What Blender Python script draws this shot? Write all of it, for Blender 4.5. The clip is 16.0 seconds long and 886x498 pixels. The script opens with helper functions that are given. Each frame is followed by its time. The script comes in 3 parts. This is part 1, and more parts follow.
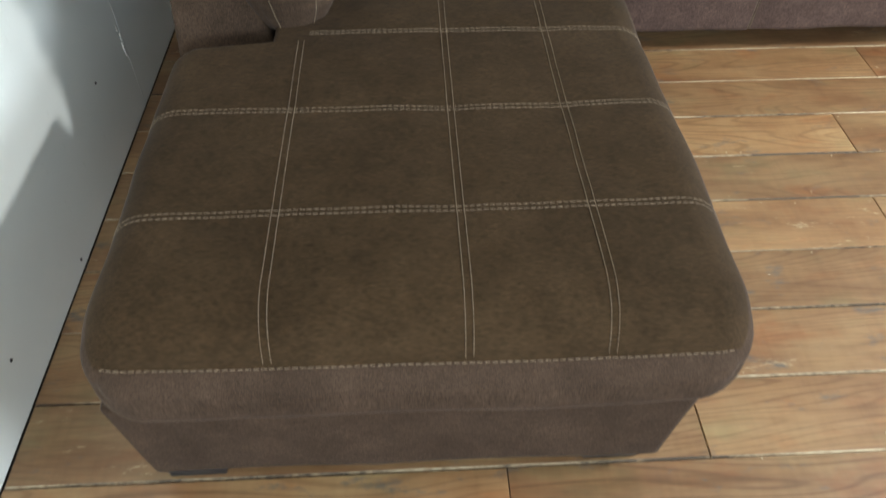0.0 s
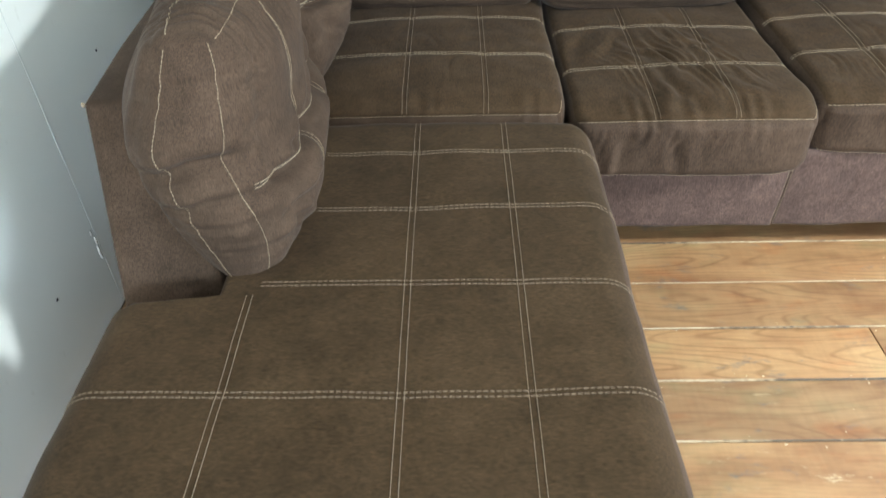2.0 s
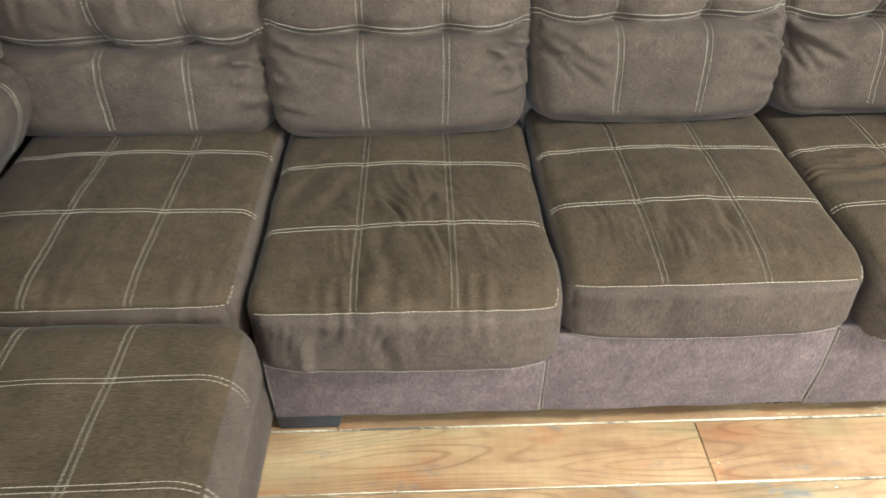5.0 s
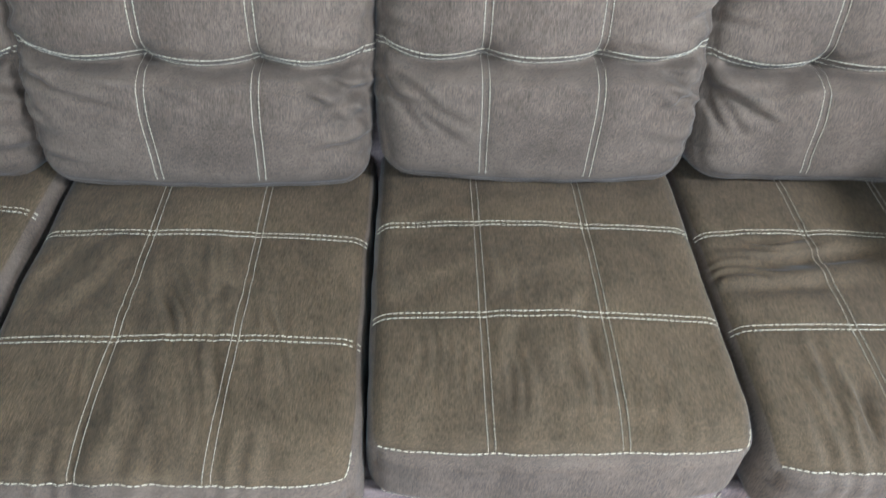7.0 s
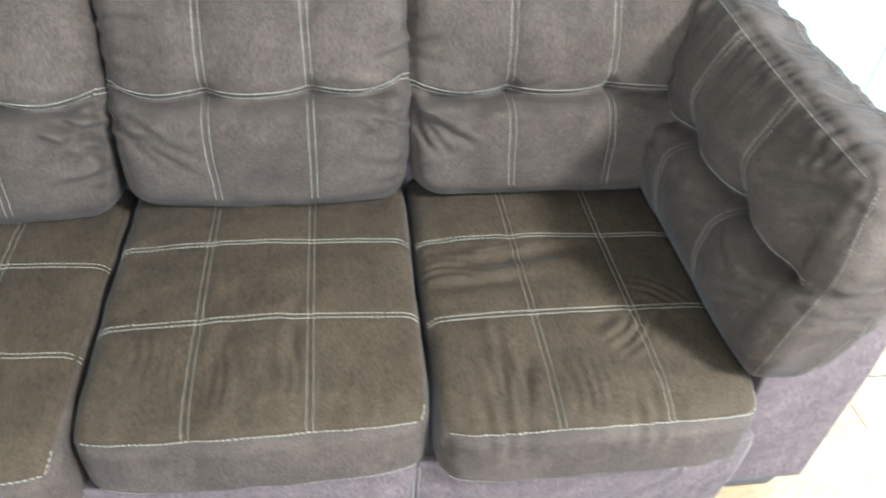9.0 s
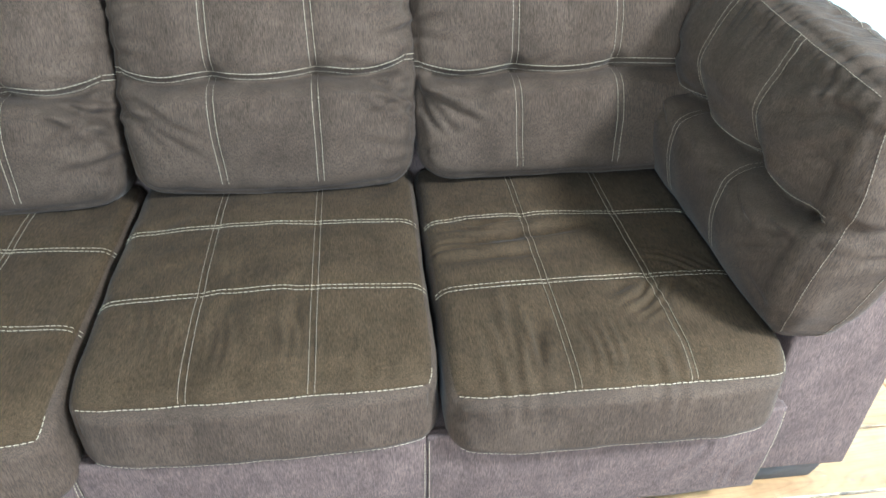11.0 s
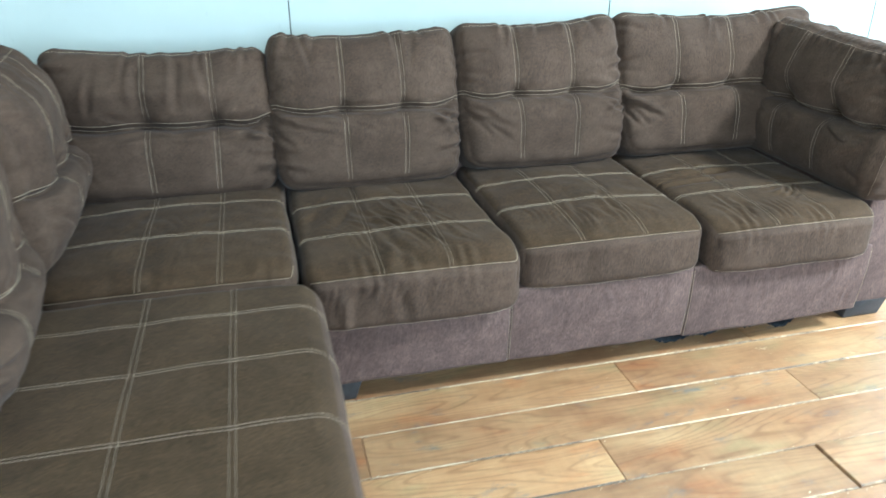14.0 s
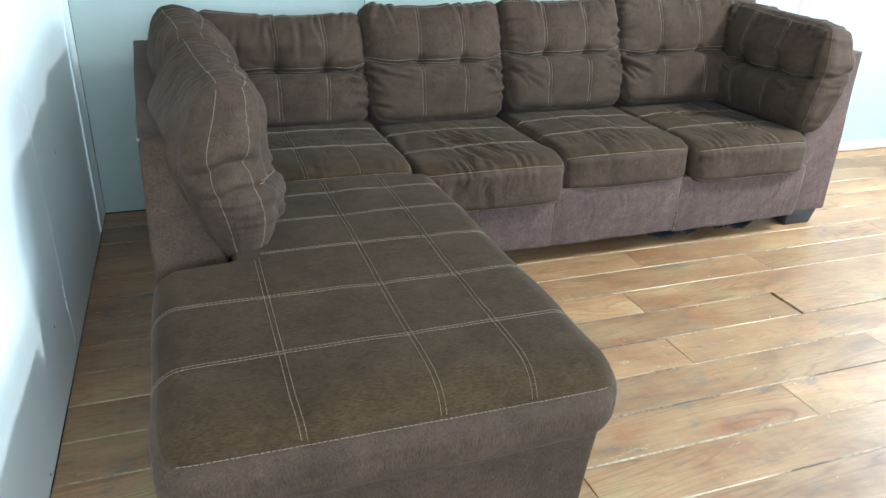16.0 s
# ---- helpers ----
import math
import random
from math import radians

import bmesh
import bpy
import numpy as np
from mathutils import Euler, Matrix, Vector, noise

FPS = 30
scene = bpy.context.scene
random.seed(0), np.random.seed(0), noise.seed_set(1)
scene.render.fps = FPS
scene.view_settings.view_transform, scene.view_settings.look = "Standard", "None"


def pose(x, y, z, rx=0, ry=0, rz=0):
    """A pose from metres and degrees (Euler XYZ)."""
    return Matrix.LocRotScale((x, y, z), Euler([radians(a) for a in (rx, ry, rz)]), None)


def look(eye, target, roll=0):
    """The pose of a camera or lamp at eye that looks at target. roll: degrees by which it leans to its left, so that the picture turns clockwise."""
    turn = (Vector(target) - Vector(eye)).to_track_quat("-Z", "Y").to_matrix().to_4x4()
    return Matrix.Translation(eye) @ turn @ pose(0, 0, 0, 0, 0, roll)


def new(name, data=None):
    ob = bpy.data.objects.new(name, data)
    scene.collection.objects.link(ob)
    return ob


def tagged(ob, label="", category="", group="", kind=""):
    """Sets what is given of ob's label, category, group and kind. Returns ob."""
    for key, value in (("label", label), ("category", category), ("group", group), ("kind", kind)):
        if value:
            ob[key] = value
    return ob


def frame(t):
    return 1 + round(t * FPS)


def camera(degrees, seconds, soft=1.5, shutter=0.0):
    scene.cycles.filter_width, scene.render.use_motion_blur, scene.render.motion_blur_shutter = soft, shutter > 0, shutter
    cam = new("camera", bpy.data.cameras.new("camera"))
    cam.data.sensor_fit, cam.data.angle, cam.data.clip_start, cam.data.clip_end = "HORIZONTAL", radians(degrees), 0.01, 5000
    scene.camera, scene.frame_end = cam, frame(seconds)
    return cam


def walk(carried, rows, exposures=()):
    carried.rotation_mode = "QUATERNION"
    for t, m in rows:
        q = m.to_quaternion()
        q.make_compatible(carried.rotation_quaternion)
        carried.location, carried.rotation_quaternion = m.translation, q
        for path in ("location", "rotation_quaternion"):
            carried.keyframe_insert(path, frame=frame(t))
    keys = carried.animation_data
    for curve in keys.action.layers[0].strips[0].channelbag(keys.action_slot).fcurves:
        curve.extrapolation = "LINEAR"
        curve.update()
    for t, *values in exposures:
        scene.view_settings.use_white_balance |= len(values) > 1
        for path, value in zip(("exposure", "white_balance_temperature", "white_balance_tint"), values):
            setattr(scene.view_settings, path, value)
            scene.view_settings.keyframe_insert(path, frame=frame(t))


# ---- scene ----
cam = camera(62.60, 16.0, shutter=0.4)
PATH = [
    (0, (-0.012, 0.087, 1.313), (0.064, 1.441, -0.157), 0.48),
    (0.5, (-0.012, 0.225, 1.371), (0.039, 1.603, -0.078), -0.13),
    (1, (0.069, 0.319, 1.407), (0.070, 1.759, 0.019), -1.16),
    (1.5, (0.141, 0.372, 1.429), (0.115, 1.860, 0.092), -1.36),
    (2, (0.153, 0.435, 1.428), (0.111, 1.967, 0.142), -1.78),
    (2.5, (0.137, 0.589, 1.433), (0.097, 2.162, 0.199), -2.21),
    (3, (0.147, 0.715, 1.449), (0.092, 2.333, 0.273), -2.74),
    (3.5, (0.249, 0.776, 1.468), (0.161, 2.444, 0.367), -2.99),
    (4, (0.485, 0.833, 1.470), (0.367, 2.538, 0.430), -2.77),
    (4.5, (0.653, 0.887, 1.474), (0.634, 2.571, 0.394), -1.49),
    (4.7, (0.724, 0.925, 1.460), (0.739, 2.566, 0.318), -1.46),
    (6.8, (1.138, 1.527, 1.499), (1.230, 2.910, 0.057), 3.59),
    (7, (1.164, 1.536, 1.509), (1.248, 2.946, 0.093), 3.30),
    (7.5, (1.200, 1.532, 1.536), (1.302, 3.016, 0.198), 2.83),
    (8, (1.280, 1.525, 1.569), (1.465, 3.056, 0.296), 3.45),
    (8.5, (1.426, 1.465, 1.581), (1.696, 3.003, 0.331), 4.37),
    (9, (1.585, 1.330, 1.584), (1.843, 2.824, 0.279), 4.09),
    (9.2, (1.655, 1.306, 1.562), (1.895, 2.788, 0.240), 3.77),
    (11.5, (1.584, 1.164, 1.384), (1.788, 2.856, 0.336), -0.01),
    (12, (1.380, 0.986, 1.372), (1.643, 2.737, 0.443), -0.10),
    (12.5, (1.142, 0.789, 1.407), (1.466, 2.557, 0.529), -0.01),
    (13, (0.849, 0.656, 1.399), (1.243, 2.430, 0.563), 0.29),
    (13.5, (0.608, 0.461, 1.403), (1.028, 2.231, 0.573), 0.13),
    (14, (0.374, 0.256, 1.399), (0.826, 2.014, 0.560), 0.03),
    (14.5, (0.079, 0.088, 1.373), (0.576, 1.835, 0.537), 0.32),
    (15, (-0.126, -0.078, 1.369), (0.411, 1.652, 0.521), 0.70),
    (15.5, (-0.252, -0.295, 1.355), (0.330, 1.422, 0.512), 1.29),
    (16, (-0.352, -0.453, 1.376), (0.264, 1.261, 0.549), 1.65),
]
EXPOSURES = [(0, -0.16, 6130, 9), (0.5, 0.19, 6080, 8), (1.5, 0.59, 5930, 6), (3, 0.88, 5730, 5.5), (4.5, 1.18, 5580, 2), (7, 1.52, 4630, -0.5), (9, 1.42, 4680, -0.5), (11.5, 1.09, 4840, -2.5), (12.5, 1.09, 4790, -3), (13.5, 0.89, 4890, -2), (14.5, 0.78, 5180, 1), (16, 0.39, 5210, 2)]
walk(cam, [(t, look(eye, target, roll)) for t, eye, target, roll in PATH], EXPOSURES)
# ---------------------------------------------------------------- light
world = bpy.data.worlds.new("sky")
scene.world = world
world.use_nodes = True
wn = world.node_tree.nodes
sky = wn.new("ShaderNodeTexSky")
sky.sky_type = "NISHITA"
sky.sun_disc = False
sky.sun_elevation, sky.sun_rotation = radians(35), radians(110)
world.node_tree.links.new(sky.outputs[0], wn["Background"].inputs[0])
wn["Background"].inputs[1].default_value = 0.12


def area_lamp(name, eye, target, w, h, watts, colour):
    data = bpy.data.lights.new(name, "AREA")
    data.shape, data.size, data.size_y, data.energy, data.color = "RECTANGLE", w, h, watts, colour
    ob = new(name, data)
    ob.matrix_world = look(eye, target)
    return ob


# room: left wall x, back wall y, right wall x, front wall y, ceiling z
X0, Y1, X1, Y0, ZC = -0.80, 3.255, 4.9, -3.2, 2.95
WIN_R = ((-2.3, -0.3, 1.0, 2.45), (1.5, 3.0, 1.0, 2.1))      # openings in the right wall: y from, y to, z from, z to
WIN_FILL = ((-0.7, 1.3, 1.0, 2.3),)                              # unseen opening added in the front wall for fill: x from, x to, z from, z to
DAY = (0.84, 0.94, 1.0)
area_lamp("window_light", (X1 + 0.02, -1.30, 1.75), (0, -1.0, 1.35), 1.9, 1.4, 160, DAY)
area_lamp("window_light", (X1 + 0.02, 2.25, 1.55), (0, 2.2, 1.3), 1.45, 1.05, 85, DAY)
# added fill from behind the camera, brightens faces turned to the front
area_lamp("window_light", (0.3, Y0 - 0.02, 1.65), (0.3, 0, 1.45), 1.9, 1.25, 175, DAY)
area_lamp("ceiling_panel_light", (3.8, 0.6, ZC - 0.05), (3.8, 0.6, 0), 0.45, 0.45, 285, (0.98, 1.0, 0.96))


# ---------------------------------------------------------------- materials
def material(name):
    m = bpy.data.materials.new(name)
    m.use_nodes = True
    return m, m.node_tree.nodes, m.node_tree.links, m.node_tree.nodes["Principled BSDF"]


def tex_coords(n, l, scale, kind="Object"):
    c, mp = n.new("ShaderNodeTexCoord"), n.new("ShaderNodeMapping")
    mp.inputs["Scale"].default_value = scale
    l.new(c.outputs[kind], mp.inputs[0])
    return mp.outputs[0]


def noise_tex(n, l, vec, scale, detail=3, rough=0.6):
    t = n.new("ShaderNodeTexNoise")
    t.inputs["Scale"].default_value, t.inputs["Detail"].default_value, t.inputs["Roughness"].default_value = scale, detail, rough
    l.new(vec, t.inputs["Vector"])
    return t.outputs["Fac"]


def ramp(n, l, fac, stops):
    r = n.new("ShaderNodeValToRGB")
    while len(r.color_ramp.elements) < len(stops):
        r.color_ramp.elements.new(0.5)
    for e, (p, c) in zip(r.color_ramp.elements, stops):
        e.position, e.color = p, (*c, 1)
    l.new(fac, r.inputs[0])
    return r.outputs[0]


def mix(n, l, kind, fac, a, b):
    m = n.new("ShaderNodeMix")
    m.data_type, m.blend_type = "RGBA", kind
    for sock, v in ((m.inputs[0], fac), (m.inputs[6], a), (m.inputs[7], b)):
        if isinstance(v, (int, float)):
            sock.default_value = v
        elif isinstance(v, tuple):
            sock.default_value = (*v, 1)
        else:
            l.new(v, sock)
    return m.outputs[2]


def bump(n, l, bsdf, fac, strength, dist):
    b = n.new("ShaderNodeBump")
    b.inputs["Strength"].default_value, b.inputs["Distance"].default_value = strength, dist
    l.new(fac, b.inputs["Height"])
    l.new(b.outputs[0], bsdf.inputs["Normal"])
    return b


def fabric(name, dark, light, weave=(620, 70, 620)):
    """Brushed microfibre: heathered threads, cloudy nap, soft sheen."""
    m, n, l, p = material(name)
    threads = noise_tex(n, l, tex_coords(n, l, weave), 1.0, 2, 0.6)
    streak = noise_tex(n, l, tex_coords(n, l, tuple(k * 0.32 for k in weave)), 1.0, 2, 0.6)
    nap = noise_tex(n, l, tex_coords(n, l, (1, 1, 1)), 6, 5, 0.65)
    spots = noise_tex(n, l, tex_coords(n, l, (1, 1, 1)), 24, 4, 0.6)
    col = ramp(n, l, nap, ((0.30, dark), (0.72, light)))
    col = mix(n, l, "MULTIPLY", 0.9, col, ramp(n, l, threads, ((0.32, (0.55, 0.55, 0.55)), (0.70, (1.45, 1.43, 1.40)))))
    col = mix(n, l, "MULTIPLY", 0.30, col, ramp(n, l, streak, ((0.32, (0.72, 0.72, 0.72)), (0.70, (1.28, 1.27, 1.25)))))
    col = mix(n, l, "MULTIPLY", 0.22, col, ramp(n, l, spots, ((0.34, (0.70, 0.70, 0.71)), (0.68, (1.28, 1.27, 1.25)))))
    l.new(col, p.inputs["Base Color"])
    p.inputs["Roughness"].default_value = 0.9
    p.inputs["Specular IOR Level"].default_value = 0.1
    p.inputs["Sheen Weight"].default_value = 0.05
    p.inputs["Sheen Roughness"].default_value = 0.38
    p.inputs["Sheen Tint"].default_value = (0.72, 0.64, 0.60, 1)
    bump(n, l, p, threads, 0.35, 0.0008)
    return m


# one cloth in several tones: tops dimmed, fronts and base brightened for light and nap
FAB_SEAT_DIM = fabric("seat_microfibre_dim", (0.0275, 0.0160, 0.0080), (0.0470, 0.0282, 0.0143))
FAB_CHAISE_DIM = fabric("chaise_microfibre_dim", (0.0278, 0.0165, 0.0079), (0.0462, 0.0281, 0.0139), (90, 620, 620))
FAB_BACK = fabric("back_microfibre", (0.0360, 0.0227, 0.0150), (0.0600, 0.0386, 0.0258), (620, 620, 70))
FAB_BASE_LIT = fabric("base_microfibre_lit", (0.062, 0.0400, 0.0330), (0.094, 0.0614, 0.0508), (620, 620, 70))


def plain(name, colour, rough, spread=0.12, scale=30, metal=0.0, bump_mm=0.4):
    m, n, l, p = material(name)
    f = noise_tex(n, l, tex_coords(n, l, (1, 1, 1)), scale, 4)
    lo = tuple(c * (1 - spread) for c in colour)
    hi = tuple(min(1, c * (1 + spread)) for c in colour)
    l.new(ramp(n, l, f, ((0.3, lo), (0.7, hi))), p.inputs["Base Color"])
    p.inputs["Roughness"].default_value, p.inputs["Metallic"].default_value = rough, metal
    bump(n, l, p, f, 0.4, bump_mm / 1000)
    return m


THREAD = plain("tan_thread", (0.235, 0.180, 0.118), 0.95, 0.25, 200)
FADED = plain("faded_brown_thread", (0.165, 0.120, 0.078), 0.95, 0.25, 200)
BLACK_WOOD = plain("black_stained_wood", (0.018, 0.019, 0.022), 0.45, 0.3, 60)
LINING = plain("black_dust_lining", (0.006, 0.0065, 0.008), 1.0, 0.4, 90)
GAP = plain("dark_gap", (0.03, 0.022, 0.016), 0.9, 0.3, 40)


def worn_edge():
    m, n, l, p = material("worn_pale_board_edge")
    geo = n.new("ShaderNodeNewGeometry")
    a = noise_tex(n, l, geo.outputs["Position"], 2.3, 2)
    b = noise_tex(n, l, geo.outputs["Position"], 60, 3)
    both = n.new("ShaderNodeMath")
    both.operation, both.inputs[1].default_value = "MULTIPLY_ADD", 0.45
    l.new(b, both.inputs[0])
    l.new(a, both.inputs[2])
    l.new(ramp(n, l, both.outputs[0], ((0.60, (0.06, 0.040, 0.024)), (0.74, (0.27, 0.195, 0.115)), (0.92, (0.44, 0.35, 0.225)))), p.inputs["Base Color"])
    p.inputs["Roughness"].default_value = 0.75
    return m


PALE_EDGE = worn_edge()
CAULK = plain("white_caulk", (0.66, 0.67, 0.64), 0.7, 0.05, 90)
CHIP = plain("raw_plaster_chip", (0.78, 0.76, 0.70), 0.8, 0.15, 150)
NAIL = plain("dark_nail", (0.02, 0.02, 0.022), 0.5, 0.2, 80)
# unseen ceiling, kept mid grey so that it bounces less light
CEIL = plain("bounce_cut_ceiling_paint", (0.50, 0.51, 0.49), 0.8, 0.03, 8)
FRAME_WHITE = plain("white_window_frame", (0.78, 0.78, 0.76), 0.4, 0.04, 20)


def wall_paint(name, low, high):
    m, n, l, p = material(name)
    a = noise_tex(n, l, tex_coords(n, l, (1, 1, 1)), 2.2, 4)
    b = noise_tex(n, l, tex_coords(n, l, (1, 1, 1)), 160, 3)
    c = noise_tex(n, l, tex_coords(n, l, (3, 3, 1)), 14, 5, 0.75)
    col = ramp(n, l, a, ((0.3, low), (0.7, high)))
    col = mix(n, l, "MULTIPLY", 0.5, col, ramp(n, l, c, ((0.24, (0.72, 0.70, 0.66)), (0.36, (1, 1, 1)))))
    l.new(col, p.inputs["Base Color"])
    p.inputs["Roughness"].default_value = 0.42
    bump(n, l, p, b, 0.25, 0.0008)
    return m


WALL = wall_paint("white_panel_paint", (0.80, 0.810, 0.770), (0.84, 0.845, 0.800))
# unseen right and front walls, darkened to weaken the fill they bounce back
FAR_WALL = wall_paint("bounce_cut_wall_paint", (0.36, 0.39, 0.375), (0.40, 0.43, 0.415))
# mint back panels, coloured far darker than the left wall to offset strong light
MINT_DIM = wall_paint("dimmed_mint_panel_paint", (0.285, 0.308, 0.272), (0.312, 0.334, 0.294))


def plank_wood():
    """Printed laminate: warm oak with long grain, knots, grey-blue smudges and pale scuffs, each board its own shade."""
    m, n, l, p = material("worn_laminate_board")
    info = n.new("ShaderNodeObjectInfo")
    shift = n.new("ShaderNodeVectorMath")
    shift.operation = "SCALE"
    shift.inputs[0].default_value = (17.0, 31.0, 7.0)
    l.new(info.outputs["Random"], shift.inputs["Scale"])
    geo = n.new("ShaderNodeNewGeometry")
    add = n.new("ShaderNodeVectorMath")
    add.operation = "ADD"
    l.new(geo.outputs["Position"], add.inputs[0])
    l.new(shift.outputs[0], add.inputs[1])

    def mapped(scale):
        mp = n.new("ShaderNodeMapping")
        mp.inputs["Scale"].default_value = scale
        l.new(add.outputs[0], mp.inputs[0])
        return mp.outputs[0]

    # growth rings: level lines of a long soft field, arched like sawn oak
    field = noise_tex(n, l, mapped((0.75, 5.5, 1)), 1.0, 1.5, 0.45)
    rings = n.new("ShaderNodeMath")
    rings.operation, rings.inputs[1].default_value = "MULTIPLY", 210.0
    l.new(field, rings.inputs[0])
    lines = n.new("ShaderNodeMath")
    lines.operation = "SINE"
    l.new(rings.outputs[0], lines.inputs[0])
    grain = noise_tex(n, l, mapped((9, 130, 1)), 1.0, 4, 0.7)
    cloud = noise_tex(n, l, mapped((3.0, 8, 1)), 1.0, 4, 0.6)
    smudge = noise_tex(n, l, mapped((4.6, 11, 1)), 1.3, 5, 0.72)
    scuff = noise_tex(n, l, mapped((9, 34, 1)), 1.0, 6, 0.8)
    where = noise_tex(n, l, mapped((1.1, 2.2, 1)), 1.0, 2, 0.5)
    col = ramp(n, l, cloud, ((0.30, (0.188, 0.097, 0.045)), (0.5, (0.258, 0.148, 0.071)), (0.72, (0.325, 0.210, 0.106))))
    tone = noise_tex(n, l, mapped((2.6, 6, 1)), 1.7, 4, 0.6)
    col = mix(n, l, "MULTIPLY", 0.75, col, ramp(n, l, tone, ((0.30, (0.80, 0.98, 0.98)), (0.45, (1, 1, 1)), (0.56, (1, 1, 1)), (0.70, (1.02, 0.76, 0.62)))))
    saw = noise_tex(n, l, mapped((70, 4, 1)), 1.0, 3, 0.6)
    col = mix(n, l, "MULTIPLY", 0.18, col, ramp(n, l, saw, ((0.35, (0.72, 0.70, 0.66)), (0.6, (1.1, 1.1, 1.1)))))
    col = mix(n, l, "MULTIPLY", ramp(n, l, where, ((0.36, (0.55, 0.55, 0.55)), (0.60, (0.15, 0.15, 0.15)))), col, ramp(n, l, lines.outputs[0], ((0.0, (1.05, 1.05, 1.03)), (0.62, (0.98, 0.96, 0.94)), (1.0, (0.52, 0.43, 0.36)))))
    col = mix(n, l, "MULTIPLY", 0.34, col, ramp(n, l, grain, ((0.3, (0.52, 0.46, 0.40)), (0.62, (1.1, 1.1, 1.08)))))
    col = mix(n, l, "MULTIPLY", 1.0, col, ramp(n, l, info.outputs["Random"], ((0.0, (0.74, 0.71, 0.68)), (0.35, (0.93, 0.91, 0.88)), (0.7, (1.07, 1.04, 0.98)), (1.0, (1.18, 1.14, 1.06)))))
    col = mix(n, l, "MIX", ramp(n, l, smudge, ((0.59, (0, 0, 0)), (0.70, (0.72, 0.72, 0.72)))), col, (0.078, 0.084, 0.086))
    pale = n.new("ShaderNodeMath")
    pale.operation = "MULTIPLY"
    l.new(ramp(n, l, scuff, ((0.60, (0, 0, 0)), (0.66, (1, 1, 1)))), pale.inputs[0])
    l.new(ramp(n, l, where, ((0.52, (0, 0, 0)), (0.66, (0.7, 0.7, 0.7)))), pale.inputs[1])
    col = mix(n, l, "MIX", pale.outputs[0], col, (0.47, 0.37, 0.22))
    l.new(col, p.inputs["Base Color"])
    l.new(ramp(n, l, scuff, ((0.3, (0.31, 0.31, 0.31)), (0.75, (0.52, 0.52, 0.52)))), p.inputs["Roughness"])
    bump(n, l, p, grain, 0.18, 0.0008)
    return m


BOARD = plank_wood()


# ---------------------------------------------------------------- mesh helpers
def part(name, bm, mat, parent=None, label="", smooth=True):
    me = bpy.data.meshes.new(name)
    bm.to_mesh(me)
    bm.free()
    for k in (mat if isinstance(mat, (list, tuple)) else [mat]):
        me.materials.append(k)
    if smooth:
        for f in me.polygons:
            f.use_smooth = True
    ob = new(name, me)
    ob.parent = parent
    if label:
        tagged(ob, label)
    return ob


def solid(points_bottom, points_top, r=0.008, seg=2):
    """A bevelled prism between two loops of equal count."""
    bm = bmesh.new()
    a = [bm.verts.new(p) for p in points_bottom]
    b = [bm.verts.new(p) for p in points_top]
    k = len(a)
    bm.faces.new(a[::-1])
    bm.faces.new(b)
    for i in range(k):
        bm.faces.new((a[i], a[(i + 1) % k], b[(i + 1) % k], b[i]))
    bmesh.ops.recalc_face_normals(bm, faces=bm.faces)
    if r:
        bmesh.ops.bevel(bm, geom=list(bm.edges), offset=r, segments=seg, profile=0.6, affect="EDGES")
    return bm


def box(x0, x1, y0, y1, z0, z1, r=0.008, seg=2):
    lo = [(x0, y0, z0), (x1, y0, z0), (x1, y1, z0), (x0, y1, z0)]
    return solid(lo, [(x, y, z1) for x, y, _ in lo], r, seg)


def waves(seed, count, low, high):
    """A smooth random field of a few hundred plane waves over points (n, 3)."""
    g = np.random.default_rng(seed)
    k = g.normal(size=(count, 3))
    k *= (g.uniform(low, high, count) / np.linalg.norm(k, axis=1))[:, None]
    ph = g.uniform(0, 6.283, count)
    return lambda p: np.sin(p @ k.T + ph).sum(1) / math.sqrt(count)


def fold(u, v, cu, cv, ang, length, width, depth):
    """A crease with a soft ridge beside it, in two surface coordinates."""
    c, s = math.cos(ang), math.sin(ang)
    a, b = (u - cu) * c + (v - cv) * s, -(u - cu) * s + (v - cv) * c
    along = np.exp(-(a / length) ** 4)
    return depth * along * (-np.exp(-(b / width) ** 2) + 0.75 * np.exp(-((b - 1.7 * width) / (1.1 * width)) ** 2))


def ripples(u, v, rows):
    """Bunched cloth: rows of sharp valleys between rounded ridges; each bunch is (u, v, angle, half width, half length, pitch, depth, phase)."""
    d = np.zeros(len(u))
    for cu, cv, ang, across, along, pitch, depth, ph in rows:
        c, s = math.cos(ang), math.sin(ang)
        a, b = (u - cu) * c + (v - cv) * s, -(u - cu) * s + (v - cv) * c
        shift = 0.30 * pitch * np.sin(a * 31 + ph) + 0.55 * pitch * np.sin(a * 13 + 2.1 * ph) + 0.5 * pitch * np.sin(b * 37 + ph)
        ridge = 0.45 - np.abs(np.cos(math.pi * (b + shift) / pitch)) ** 4
        patch = 0.55 + 0.45 * np.sin(b * 47 + 1.7 * ph) * np.sin(a * 22 + b * 9 + ph)
        d += 1.3 * depth * ridge * patch * np.exp(-(b / across) ** 4 - (a / along) ** 4)
    return d


